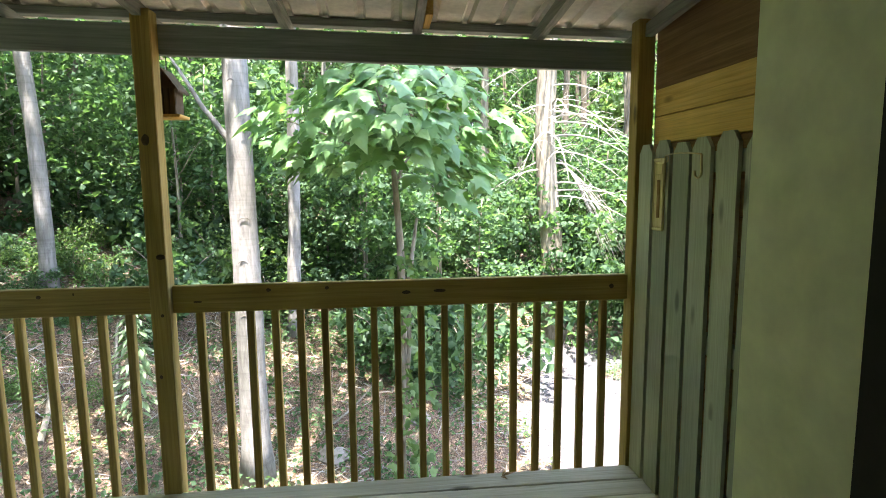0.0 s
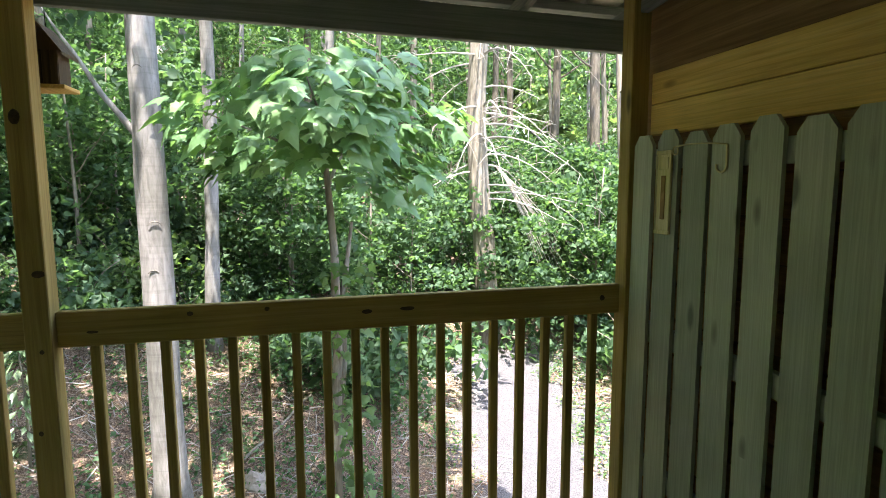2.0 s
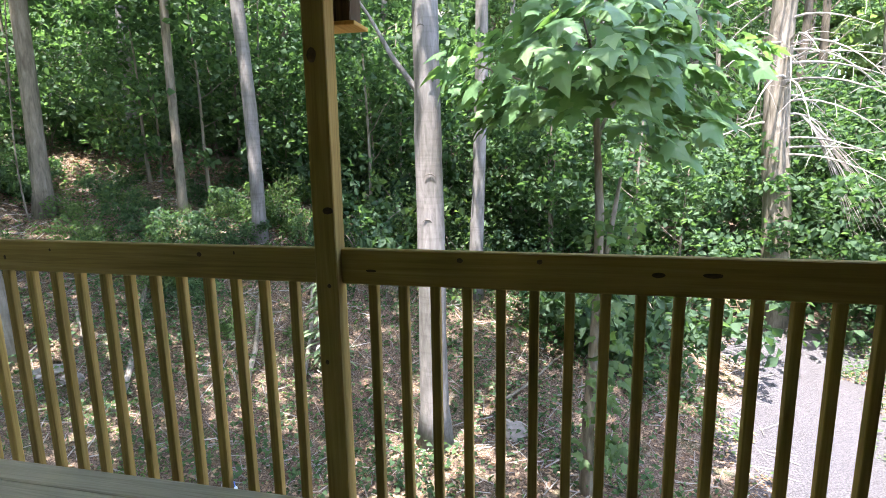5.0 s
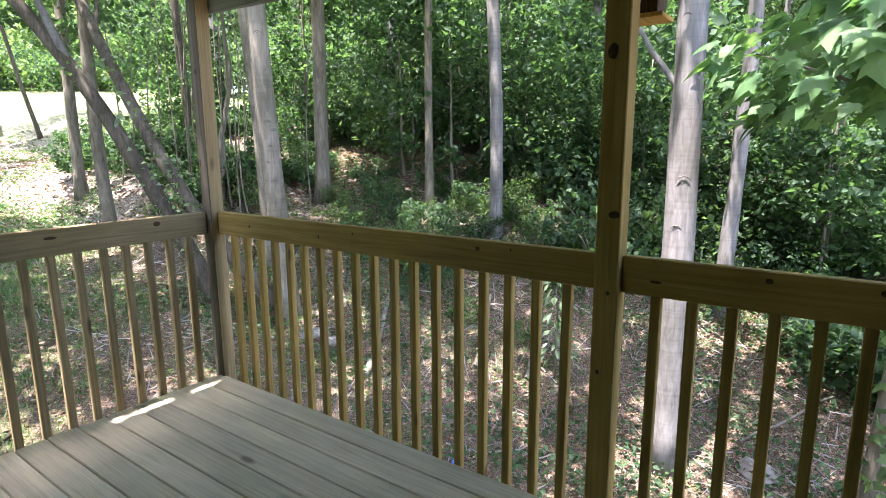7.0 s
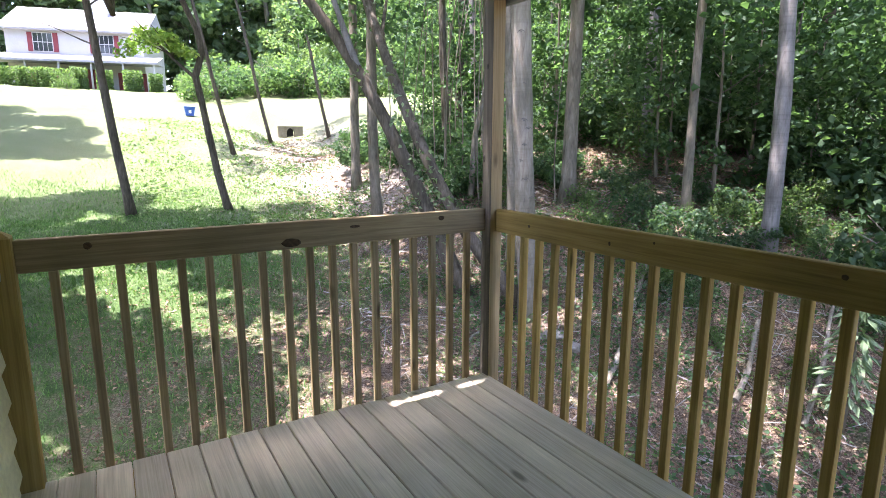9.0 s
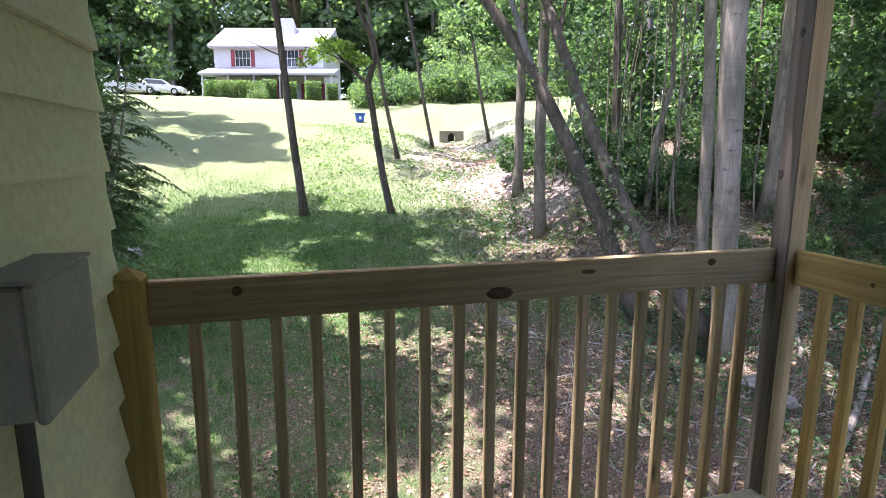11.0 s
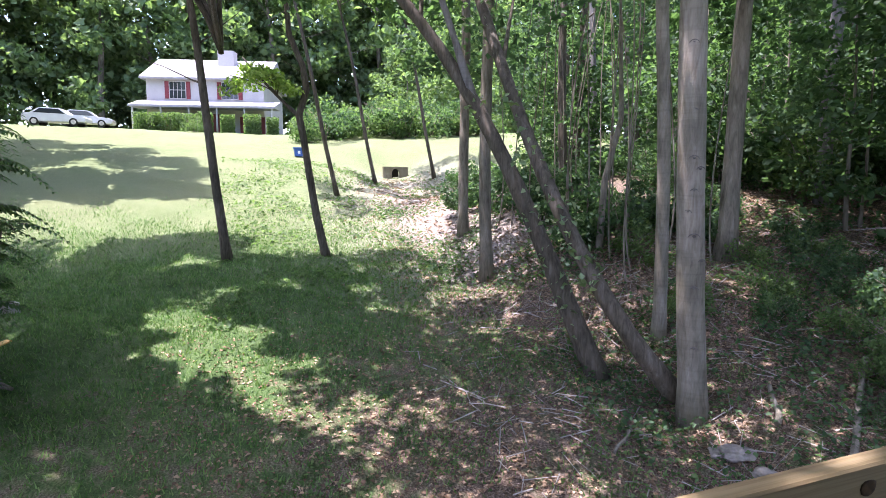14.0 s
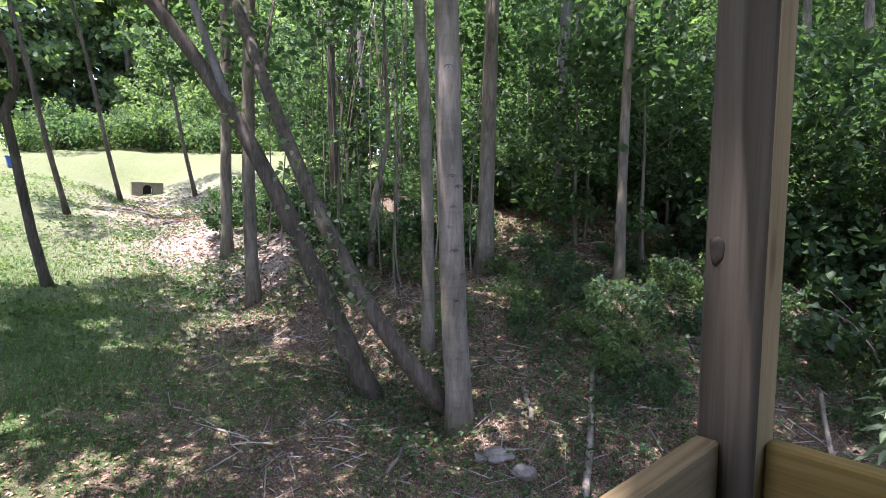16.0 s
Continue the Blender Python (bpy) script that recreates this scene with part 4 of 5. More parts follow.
# woodland behind
q = random.Random(21)
kinds = [(thin, CROWN_B), (thick, CROWN_A), (dark, CROWN_B), (pale, CROWN_A), (dark, CROWN_C), (thin, CROWN_A)]
done = [(-1.86, 8.35), (-8.75, 7.5), (-10.77, 8.58), (-13.3, 13), (-9.37, 13.1), (-7.2, 12.7), (-2.3, 14.2), (-15.8, 7.65), (-19.8, 8.66), MAPLE, PINE]
placed = 0
while placed < 95:
    x, y = q.uniform(-34, 24), q.uniform(13.5, 44)
    if any(math.hypot(x - a, y - b) < 1.7 for a, b in done) or (abs(x - drive_line(y)) < 2.2 and y < 17) or (x < -24 and y < 16):
        continue
    done.append((x, y))
    tr, cr = q.choice(kinds)
    plant_tree(x, y, "slim woodland tree on the wooded bank", tr, None if y < 26 and q.random() < 0.5 else cr, (0, 0, q.uniform(-1.5, 3.0)), q.uniform(0, 6.28), "woodland trees", q.uniform(0.8, 1.2))
    placed += 1

# undergrowth
BUSHES = []
for i, (mat, size, spread) in enumerate(((LEAF_MID, 0.125, 0.9), (LEAF_COOL, 0.135, 1.0), (LEAF_BRIGHT, 0.11, 0.8), (LEAF_COOL, 0.15, 1.2))):
    rr = np.random.RandomState(60 + i)
    n = 16
    a_, d_ = rr.uniform(0, 6.28, n), spread * np.sqrt(rr.uniform(0, 1, n))
    c_ = np.stack([np.cos(a_) * d_, np.sin(a_) * d_, rr.uniform(0.15, 1.35, n) * (1.15 - 0.5 * d_ / spread)], 1)
    BUSHES.append(leaf_mesh("leaves", clumps(rr, c_, rr.uniform(0.25, 0.5, n), 58, 0.8), size, mat, seed=i))


bm = bmesh.new()
for i in range(6):
    e = Vector((0.7 * math.cos(i * 1.05), 0.7 * math.sin(i * 1.05), 1.0 + 0.15 * math.sin(i * 3)))
    tube(bm, bezier((0.04 * math.cos(i), 0.04 * math.sin(i), -0.1), (0, 0, 0.35), e * 0.6 + Vector((0, 0, 0.3)), e, 4), [0.014 - 0.002 * j for j in range(5)], 4)
STEMS = mesh_of(bm, "stem", BARK_GREY, True)


def shrub(x, y, k, scale, turn, label="leafy green woodland shrub on the bank", group="woodland shrubs"):
    t = thing("shrub", label, "shrub", group, at=(x, y, gz(x, y) - 0.05))
    t.rotation_euler, t.scale = (0, 0, turn), (scale, scale, scale * 1.05)
    part("stem", STEMS, None, t)
    part("leaves", BUSHES[k], None, t)
    return t


count = 0
while count < 235:
    x, y = q.uniform(-30, 20), 9.4 + abs(q.gauss(0, 9))
    if abs(x - drive_line(y)) < 2.1 and y < 15.5 or y > 38 or (x > -7 and y < 11.8) or (x < -21 and y < 12.5):
        continue
    near_bank = x < -5 and y < 15.5
    shrub(x, y, q.choice((0, 1, 1, 3, 2)), q.uniform(0.3, 0.8) if near_bank else q.uniform(0.8, 1.7), q.uniform(0, 6.28))
    count += 1
for i in range(34):
    x, y = q.uniform(-11.5, -4.0), q.uniform(8.9, 13.5)
    shrub(x, y, q.choice((2, 2, 0)), q.uniform(0.22, 0.5), q.uniform(0, 6.28), "low leafy seedling clump on the bank", "seedling clumps")
SAPLING = trunk_mesh("trunk", 4.4, 0.045, 0.015, (0.1, 0.1), BARK_GREY, 44, limbs_for(4.4, 6, 4, 0.3, 1.0, 0.015), 1.3, 7)
low = 0
while low < 75:
    x, y = q.uniform(-12, 13), q.uniform(13.5, 24)
    if abs(x - drive_line(y)) < 1.6 and y < 16:
        continue
    t = thing("tree", "young leafy understorey tree", "tree", "understorey trees", at=(x, y, gz(x, y)))
    t.rotation_euler, t.scale = (0, 0, q.uniform(0, 6.28)), (q.uniform(0.8, 1.2),) * 3
    part("trunk", SAPLING, None, t)
    part("crown", CROWN_LOW, None, t)
    low += 1

more = 0
while more < 32:
    x, y = q.uniform(-24, 0), q.uniform(14.0, 30)
    if x > -13 and y < 16.5:
        continue
    t = thing("tree", "young leafy understorey tree", "tree", "understorey trees", at=(x, y, gz(x, y)))
    t.rotation_euler, t.scale = (0, 0, q.uniform(0, 6.28)), (q.uniform(0.8, 1.5),) * 3
    part("trunk", SAPLING, None, t)
    part("crown", CROWN_LOW, None, t)
    more += 1

# distant tree line, all round
# Leaf colour lightened to carry the haze of distance.
FAR_LEAF = leaf_material("distant_hazy_leaf", (0.09, 0.15, 0.08), (0.14, 0.215, 0.115), (0.20, 0.28, 0.155), 0.55)
FAR = [crown_mesh("leaves", 70 + i, 5.0, 0.0, 17.0, 70, 76, 0.5, FAR_LEAF, 1.75, 0.3)[0] for i in range(3)]


FAR_TRUNK = trunk_mesh("trunk", 12, 0.25, 0.08, (0.3, 0.2), BARK_GREY, 45, limbs_for(12, 6, 6, 0.3, 2.5, 0.06), 1.3, 8)


def far_tree(x, y, k, s_, dz=0.0):
    t = thing("tree", "tall distant tree in full summer leaf", "tree", "distant trees", at=(x, y, gz(x, y) * math.exp(-max(math.hypot(x, y) - 75, 0) / 400) - 0.3 + dz))
    t.rotation_euler, t.scale = (0, 0, q.uniform(0, 6.28)), (s_,) * 3
    part("trunk", FAR_TRUNK, None, t)
    part("crown", FAR[k % 3], None, t)


k = 0
for x, y in [(q.uniform(-84, -68), -46 + i * 4.4) for i in range(22)] + [(q.uniform(-98, -86), -60 + i * 10) for i in range(12)]:
    far_tree(x, y, k, q.uniform(1.25, 1.75))
    k += 1
for i in range(26):
    far_tree(-60 + i * 4.2, q.uniform(46, 60), k, q.uniform(1.2, 1.7))
    k += 1
for i in range(9):
    far_tree(-62 + i * 4.0, 22 + i * 1.5 + q.uniform(-3, 3), k, q.uniform(0.6, 0.9), -2)
    k += 1
for i in range(10):
    far_tree(-58 + i * 5, -22 - q.uniform(0, 8), k, q.uniform(0.8, 1.1))
    k += 1

# ---- neighbour's house ----
NX = -56.0
WHITE = mottled("white_siding", (0.40, 0.383, 0.373), (0.46, 0.443, 0.43), 1.0, 0.6)
SHINGLE = mottled("pale_roof_shingles", (0.27, 0.264, 0.274), (0.35, 0.343, 0.352), 3.0, 0.8)
MAROON = mottled("maroon_shutter", (0.16, 0.03, 0.035), (0.22, 0.045, 0.05), 3.0, 0.6)
GLASS, gn, gl, gb = node_material("window_glass", 0.06, 0.5)
gb.inputs["Base Color"].default_value = (0.03, 0.035, 0.04, 1)
HZ = 5.5
nh = thing("house", "white two-storey house with maroon shutters and a porch", "house", at=(NX, 0.05, HZ))
nh.rotation_euler = (0, 0, -0.28)
hw0, hw1, eave = -5.2, 4.6, 4.85
part("wall", boxed(-8, 0, hw0, hw1, -1.5, eave), WHITE, nh)
roof_bm = prism(bmesh.new(), [(-8.4, eave - 0.05), (0.45, eave - 0.05), (0.45, eave + 0.1), (-4.0, eave + 2.45), (-8.4, eave + 0.1)], hw1 - hw0 + 0.8, 1, hw0 - 0.4)
part("roof", roof_bm, SHINGLE, nh)
part("chimney", boxed(-3.6, -2.4, 0.1, 1.5, eave + 0.6, eave + 3.0), WHITE, nh)
part("porch_roof", prism(bmesh.new(), [(0.0, 3.05), (2.3, 2.4), (2.3, 2.22), (0.0, 2.3)], hw1 - hw0 + 2.0, 1, hw0 - 0.6), SHINGLE, nh)
for y in np.linspace(hw0 - 0.3, hw1 + 1.1, 6):
    part("porch_post", boxed(2.05, 2.18, y - 0.06, y + 0.06, -0.6, 2.23), WHITE, nh)
part("porch_floor", boxed(0.0, 2.3, hw0 - 0.5, hw1 + 1.3, -1.2, -0.1), WHITE, nh)


def house_window(y, z, w, h, shut=True):
    win = part("window", boxed(0.0, 0.06, y - w / 2 - 0.06, y + w / 2 + 0.06, z - 0.06, z + h + 0.06), WHITE, nh)
    part("pane", boxed(0.061, 0.07, y - w / 2, y + w / 2, z, z + h), GLASS, win)
    for i in range(1, 4):
        yy = y - w / 2 + w * i / 4
        part("glazing_bar", boxed(0.071, 0.085, yy - 0.018, yy + 0.018, z, z + h), WHITE, win)
    part("glazing_bar", boxed(0.071, 0.09, y - w / 2, y + w / 2, z + h / 2 - 0.025, z + h / 2 + 0.025), WHITE, win)
    if shut:
        for sgn in (-1, 1):
            yy = y + sgn * (w / 2 + 0.24)
            part("shutter", boxed(0.0, 0.07, yy - 0.17, yy + 0.17, z - 0.05, z + h + 0.05), MAROON, nh, "maroon slatted shutter")


house_window(-2.6, 3.25, 1.3, 1.35)
house_window(1.75, 3.25, 1.3, 1.35)
house_window(-2.65, 0.3, 1.3, 1.4)
house_window(3.6, 0.3, 1.3, 1.4)
part("door", boxed(0.0, 0.08, 0.2, 1.15, -0.1, 1.95), MAROON, nh)
for i, (y, w, h) in enumerate(((-4.6, 1.6, 1.45), (-3.2, 1.6, 1.5), (-1.8, 1.5, 1.5), (-0.2, 0.9, 1.6), (1.45, 0.9, 1.55), (3.35, 1.1, 1.6), (4.9, 0.75, 1.45))):
    t = thing("hedge", "clipped green hedge in front of the porch", "hedge", "clipped hedges", at=(NX + 3.3 + 0.27 * y, y, gz(NX + 3.3 + 0.27 * y, y)))
    rr = np.random.RandomState(90 + i)
    p_ = rr.uniform(-1, 1, (1500, 3)) * (0.6, w * 0.62, h * 0.5)
    p_[:, 2] += h * 0.5
    part("leaves", leaf_mesh("leaves", p_, 0.15, LEAF_BRIGHT, seed=i), None, t)

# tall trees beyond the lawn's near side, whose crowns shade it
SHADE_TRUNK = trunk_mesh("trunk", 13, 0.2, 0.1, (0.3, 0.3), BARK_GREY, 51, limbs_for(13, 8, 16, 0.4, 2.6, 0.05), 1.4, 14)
# Two unseen trees; their boughs are placed to cast the near lawn's shade.
boughed_tree(-13.6, -6.4, "unseen tall leafy tree beside the lawn, placed to shade it", "trees beside the lawn", SHADE_TRUNK,
             [shading(-12.3, -1.5, 11, 1.8), shading(-9.9, 0.3, 11.5, 1.7), shading(-14.3, -1.2, 11.5, 1.35), shading(-11.5, 0.4, 11, 1.25), shading(-16.0, -1.6, 11, 1.4), shading(-12.9, -0.5, 11.5, 1.2), shading(-10.3, 1.1, 11.5, 1.2), shading(-9.2, 2.1, 11.5, 1.1), shading(-18.8, -2.0, 11, 1.3), shading(-14.9, -2.9, 11, 1.8), shading(-17.6, -2.6, 11.5, 1.9), shading(-10.0, -2.8, 12, 2.2), shading(-12.4, -4.6, 12, 2.2), shading(-15.6, -5.0, 11.5, 2.0), shading(-20.0, -4.6, 11, 1.8)], 52, 0.25, LEAF_MID)
boughed_tree(-7.6, -7.0, "unseen tall leafy tree beside the house, placed to shade the lawn", "trees beside the lawn", SHADE_TRUNK,
             [shading(-8.4, 1.6, 12, 1.4), shading(-7.2, -0.8, 12, 2.0), shading(-6.0, 1.4, 13, 1.6), shading(-6.6, 4.6, 13, 1.4)], 53, 0.25, LEAF_MID)
boughed_tree(-33.0, -11.5, "tall leafy tree beside the far lawn", "trees beside the lawn", SHADE_TRUNK,
             [shading(-36.5, -8.0, 10, 2.7), shading(-35.0, -4.6, 10.5, 2.4), shading(-32.0, -2.2, 10.5, 2.2), shading(-32.0, -8.0, 9, 3.0), shading(-29.3, -5.0, 10, 2.8), shading(-30.6, -0.9, 10.5, 1.6)], 54, 0.3, LEAF_MID)
boughed_tree(-26.5, -10.5, "tall leafy tree beside the far lawn", "trees beside the lawn", SHADE_TRUNK,
             [shading(-27.0, -7.0, 10, 2.5), shading(-26.8, -3.2, 10, 2.1), shading(-29.0, -1.2, 10.5, 1.8), shading(-27.0, -0.2, 10.5, 1.5), (-27.5, -8.6, 7.0, 2.2), (-26.0, -10.4, 6.0, 2.4), (-25.0, -11.5, 8.5, 2.6), (-28.0, -7.4, 9.2, 2.0)], 55, 0.3, LEAF_MID)

# ---- compound-leaved bush by the lawn ----
def frond(r, base, az, length, rise):
    """Leaflet centres and directions along one arching frond."""
    pts, dirs = [], []
    d = np.array([math.cos(az), math.sin(az), 0.0])
    side = np.array([-math.sin(az), math.cos(az), 0.0])
    spine = []
    for i in range(12):
        t = (i + 1) / 12
        p = base + d * length * t + np.array([0, 0, rise * t - length * 0.75 * t * t])
        spine.append(p)
        if i < 2:
            continue
        w = 0.25 * (1 - 0.55 * t) * r.uniform(0.85, 1.1)
        for sg in (-1, 1):
            pts.append((p, side * sg * 0.9 + d * 0.35 + np.array([0, 0, -0.35]), w))
    return pts, spine


def leaflets(name, items, material, seed):
    r = np.random.RandomState(seed)
    verts, faces = [], []
    for p, d, w in items:
        d = d / np.linalg.norm(d)
        up = np.array([0, 0, 1.0]) + r.normal(size=3) * 0.25
        s_ = np.cross(d, up)
        s_ /= np.linalg.norm(s_)
        n_ = np.cross(s_, d)
        b = len(verts)
        verts += [p, p + d * w * 0.45 + s_ * w * 0.16 + n_ * w * 0.05, p + d * w - n_ * w * 0.1, p + d * w * 0.45 - s_ * w * 0.16 + n_ * w * 0.05]
        faces += [(b, b + 1, b + 2), (b, b + 2, b + 3)]
    me = bpy.data.meshes.new(name)
    me.from_pydata([tuple(v) for v in verts], [], faces)
    me.materials.append(material)
    return me


def sumac(x, y, height, spread, n_stem, n_frond, seed, label):
    t = thing("bush", label, "bush", "bushes by the lawn", at=(x, y, gz(x, y)))
    r = np.random.RandomState(seed)
    bm = bmesh.new()
    items = []
    for i in range(n_stem):
        az, rad = r.uniform(0, 6.28), spread * math.sqrt(r.uniform(0, 1))
        h = height * r.uniform(0.45, 1.0)
        top = Vector((math.cos(az) * rad, math.sin(az) * rad, h))
        b = bezier((top.x * 0.3, top.y * 0.3, -0.1), (top.x * 0.5, top.y * 0.5, h * 0.3), (top.x * 0.9, top.y * 0.9, h * 0.7), top, 8)
        tube(bm, b, [0.03 - 0.0025 * j for j in range(9)], 6)
        for k in range(n_frond):
            p = np.array(b[r.randint(3, 9)])
            a2 = r.uniform(0, 6.28)
            L = r.uniform(0.6, 1.05)
            it, spine = frond(r, p, a2, L, r.uniform(0.1, 0.55))
            items += it
            tube(bm, [tuple(s) for s in spine[::3]] + [tuple(spine[-1])], [0.007, 0.006, 0.005, 0.003, 0.002], 4)
    part("stem", bm, BARK_GREY, t)
    part("fronds", leaflets("fronds", items, LEAF_SUMAC, seed), None, t)
    return t


LEAF_SUMAC = leaf_material("compound_leaf", (0.05, 0.10, 0.045), (0.085, 0.155, 0.068), (0.125, 0.205, 0.095), 0.5)
sumac(-11.0, -2.9, 3.4, 1.2, 26, 16, 3, "dense bush with long drooping compound leaves")
sumac(-12.9, -3.3, 5.2, 1.5, 34, 20, 4, "tall bush with feathery compound leaves beside the lawn")
sumac(-11.8, -4.4, 6.4, 1.7, 34, 20, 5, "tall bush with feathery compound leaves beside the lawn")
STUMP = thing("tree_stump", "thick dark old tree stump in the shade", "stump", at=(-10.9, -3.0, gz(-10.9, -3.0)))
bm = bmesh.new()
tube(bm, [(0, 0, -0.1), (0.02, 0, 0.5), (0.05, 0.02, 1.2), (0.06, 0, 1.65)], [0.42, 0.3, 0.27, 0.25], 16, 0.25)
part("trunk", bm, BARK_DARK, STUMP, smooth=True)
CONCRETE = mottled("worn_concrete", (0.34, 0.32, 0.29), (0.5, 0.48, 0.44), 5, 0.9, 0.2, 0.5, 50)


def cinder_block(x, y, turn, label):
    t = thing("cinder_block", label, "block", "cinder blocks", at=(x, y, gz(x, y)))
    t.rotation_euler = (0, 0, turn)
    bm = boxed(-0.2, 0.2, -0.1, -0.065, -0.03, 0.19, bevel=0.006)
    for a in ((-0.2, 0.2, 0.065, 0.1), (-0.2, -0.165, -0.065, 0.065), (-0.018, 0.018, -0.065, 0.065), (0.165, 0.2, -0.065, 0.065)):
        box(bm, *a, -0.03, 0.19, 0.006)
    part("shell", bm, CONCRETE, t)


cinder_block(-16.2, -2.75, 0.5, "grey cinder block half hidden at the lawn's edge")
cinder_block(-15.9, -2.95, -0.3, "grey cinder block half hidden at the lawn's edge")
STONE = mottled("field_stone", (0.15, 0.135, 0.118), (0.27, 0.25, 0.225), 4, 0.9, 0.2, 0.6, 30)


def rock(x, y, s_, seed, label, flat=0.55):
    bm = bmesh.new()
    bmesh.ops.create_icosphere(bm, subdivisions=3, radius=1)
    for v in bm.verts:
        n_ = noise.noise(v.co * 1.3 + Vector((seed, 0, 0))) * 0.45 + noise.noise(v.co * 3.5 + Vector((0, seed, 0))) * 0.15
        v.co *= (1 + n_)
        v.co = Vector((v.co.x * s_, v.co.y * s_ * 0.75, v.co.z * s_ * flat))
    ob = part("stone", bm, STONE, None)
    ob.location = (x, y, gz(x, y) + s_ * flat * 0.35)
    ob.rotation_euler = (0, 0, seed)
    return tagged(ob, label, "stone", "loose stones")


rock(-8.05, 7.75, 0.24, 1, "broken pale stone slab on the leaf litter", 0.35)
rock(-8.25, 7.62, 0.15, 2, "broken pale stone slab on the leaf litter", 0.4)
rock(-7.6, 7.75, 0.19, 3, "pale block of stone on the leaf litter", 0.5)
for i, (x, y, s_) in enumerate(((-12.2, -2.2, 0.16), (-12.6, -2.5, 0.13))):
    rock(x, y, s_, 5 + i, "flat dark stone bordering the shaded bed", 0.15)
rock(-0.7, 9.4, 0.3, 12, "mossy stone at the foot of the bank")
rock(0.9, 10.4, 0.22, 13, "mossy stone at the foot of the bank")
plank = part("plank_piece", boxed(-0.06, 0.06, -0.22, 0.22, 0, 0.03), RAWPINE)
plank.location, plank.rotation_euler = (-14.2, -2.35, gz(-14.2, -2.35) + 0.02), (0.05, 0.08, 1.2)
tagged(plank, "short pale split piece of wood on the lawn", "wood piece")


def fallen_stick(a, b, r, label, lift=0.0):
    bm = bmesh.new()
    n_ = 7
    pts = []
    for i in range(n_):
        t = i / (n_ - 1)
        x, y = a[0] + (b[0] - a[0]) * t, a[1] + (b[1] - a[1]) * t
        pts.append((x + 0.05 * math.sin(t * 5), y, gz(x, y) + r * 1.2 + lift * t + 0.02 * math.sin(t * 9)))
    tube(bm, pts, [r * (1 - 0.4 * i / n_) for i in range(n_)], 8, 0.2)
    return tagged(part("fallen_branch", bm, BARK_GREY), label, "branch", "fallen branches")


fallen_stick((-6.5, 7.4), (-8.0, 10.2), 0.055, "long bare grey branch lying up the bank")
fallen_stick((-8.0, 8.4), (-8.5, 8.9), 0.045, "short bare branch on the leaf litter")
fallen_stick((-9.2, 6.9), (-8.6, 6.2), 0.035, "short bare branch on the leaf litter")
fallen_stick((-5.0, 8.6), (-5.6, 10.2), 0.05, "long bare grey branch lying up the bank")
fallen_stick((-4.2, 9.0), (-4.9, 11.2), 0.04, "long bare grey branch lying up the bank", 0.3)
fallen_stick((-12.6, -1.7), (-13.4, -2.9), 0.03, "bare forked branch at the bush's foot", 0.25)
fallen_stick((-12.6, -1.7), (-12.9, -3.0), 0.025, "bare forked branch at the bush's foot", 0.3)
fallen_stick((1.5, 10.5), (2.6, 12.0), 0.03, "thin bare branch beside the drive")
fallen_stick((-1.0, 10.0), (0.2, 11.6), 0.03, "thin bare branch on the bank")


# ---- sunlit sapling and low bush by the deck ----
sap = thing("sapling", "slim sapling with large glossy sunlit leaves", "sapling", at=(-3.85, 9.35, gz(-3.85, 9.35)))
sap.scale = (0.9, 0.9, 0.8)
bm = bmesh.new()
tube(bm, [(0, 0, -0.1), (0.03, 0, 1.0), (-0.02, 0.02, 2.0), (0.02, 0, 2.9)], [0.025, 0.02, 0.014, 0.006], 7)
part("stem", bm, BARK_GREY, sap, smooth=True)
r = np.random.RandomState(17)
items = []
for i in range(190):
    z = r.uniform(0.35, 2.95)
    a2 = r.uniform(0, 6.28)
    rad = 0.34 * (1.15 - 0.3 * z)
    items.append((np.array([math.cos(a2) * rad * r.uniform(0.2, 1), math.sin(a2) * rad * r.uniform(0.2, 1), z]), np.array([math.cos(a2), math.sin(a2), r.uniform(-1.3, -0.2)]), r.uniform(0.17, 0.30)))


# Glossy leaves, colour raised for sunlight that the crowns above keep off.
LEAF_GLOSS_SUN = leaf_material("glossy_sunlit_leaf", (0.12, 0.18, 0.10), (0.17, 0.24, 0.14), (0.24, 0.31, 0.20), 0.3, 0.25)
me = leaflets("leaves", items, LEAF_GLOSS_SUN, 18)
for v in me.vertices:
    v.co.x *= 1.25
part("leaves", me, None, sap)
shrub(-5.6, 0.35, 2, 0.8, 0.4, "bright feathery bush beside the house foundation", "")

# small jar on the ground
BLUEPLASTIC = mottled("blue_plastic", (0.035, 0.10, 0.38), (0.05, 0.135, 0.46), 3, 0.4, 0.5)
jar = thing("solar_light", "small pale blue garden light on the ground", "garden light", at=(-3.93, 6.4, gz(-3.93, 6.4)))
bm = bmesh.new()
tube(bm, [(0, 0, 0), (0, 0, 0.02), (0, 0, 0.22), (0, 0, 0.26)], [0.07, 0.085, 0.085, 0.05], 16)
part("globe", bm, mottled("milky_plastic", (0.55, 0.62, 0.66), (0.68, 0.74, 0.76), 4, 0.4), jar)
bm = bmesh.new()
tube(bm, [(0, 0, 0.255), (0, 0, 0.30), (0, 0, 0.31)], [0.06, 0.06, 0.03], 16)
part("lid", bm, BLUEPLASTIC, jar, "pale blue cap")

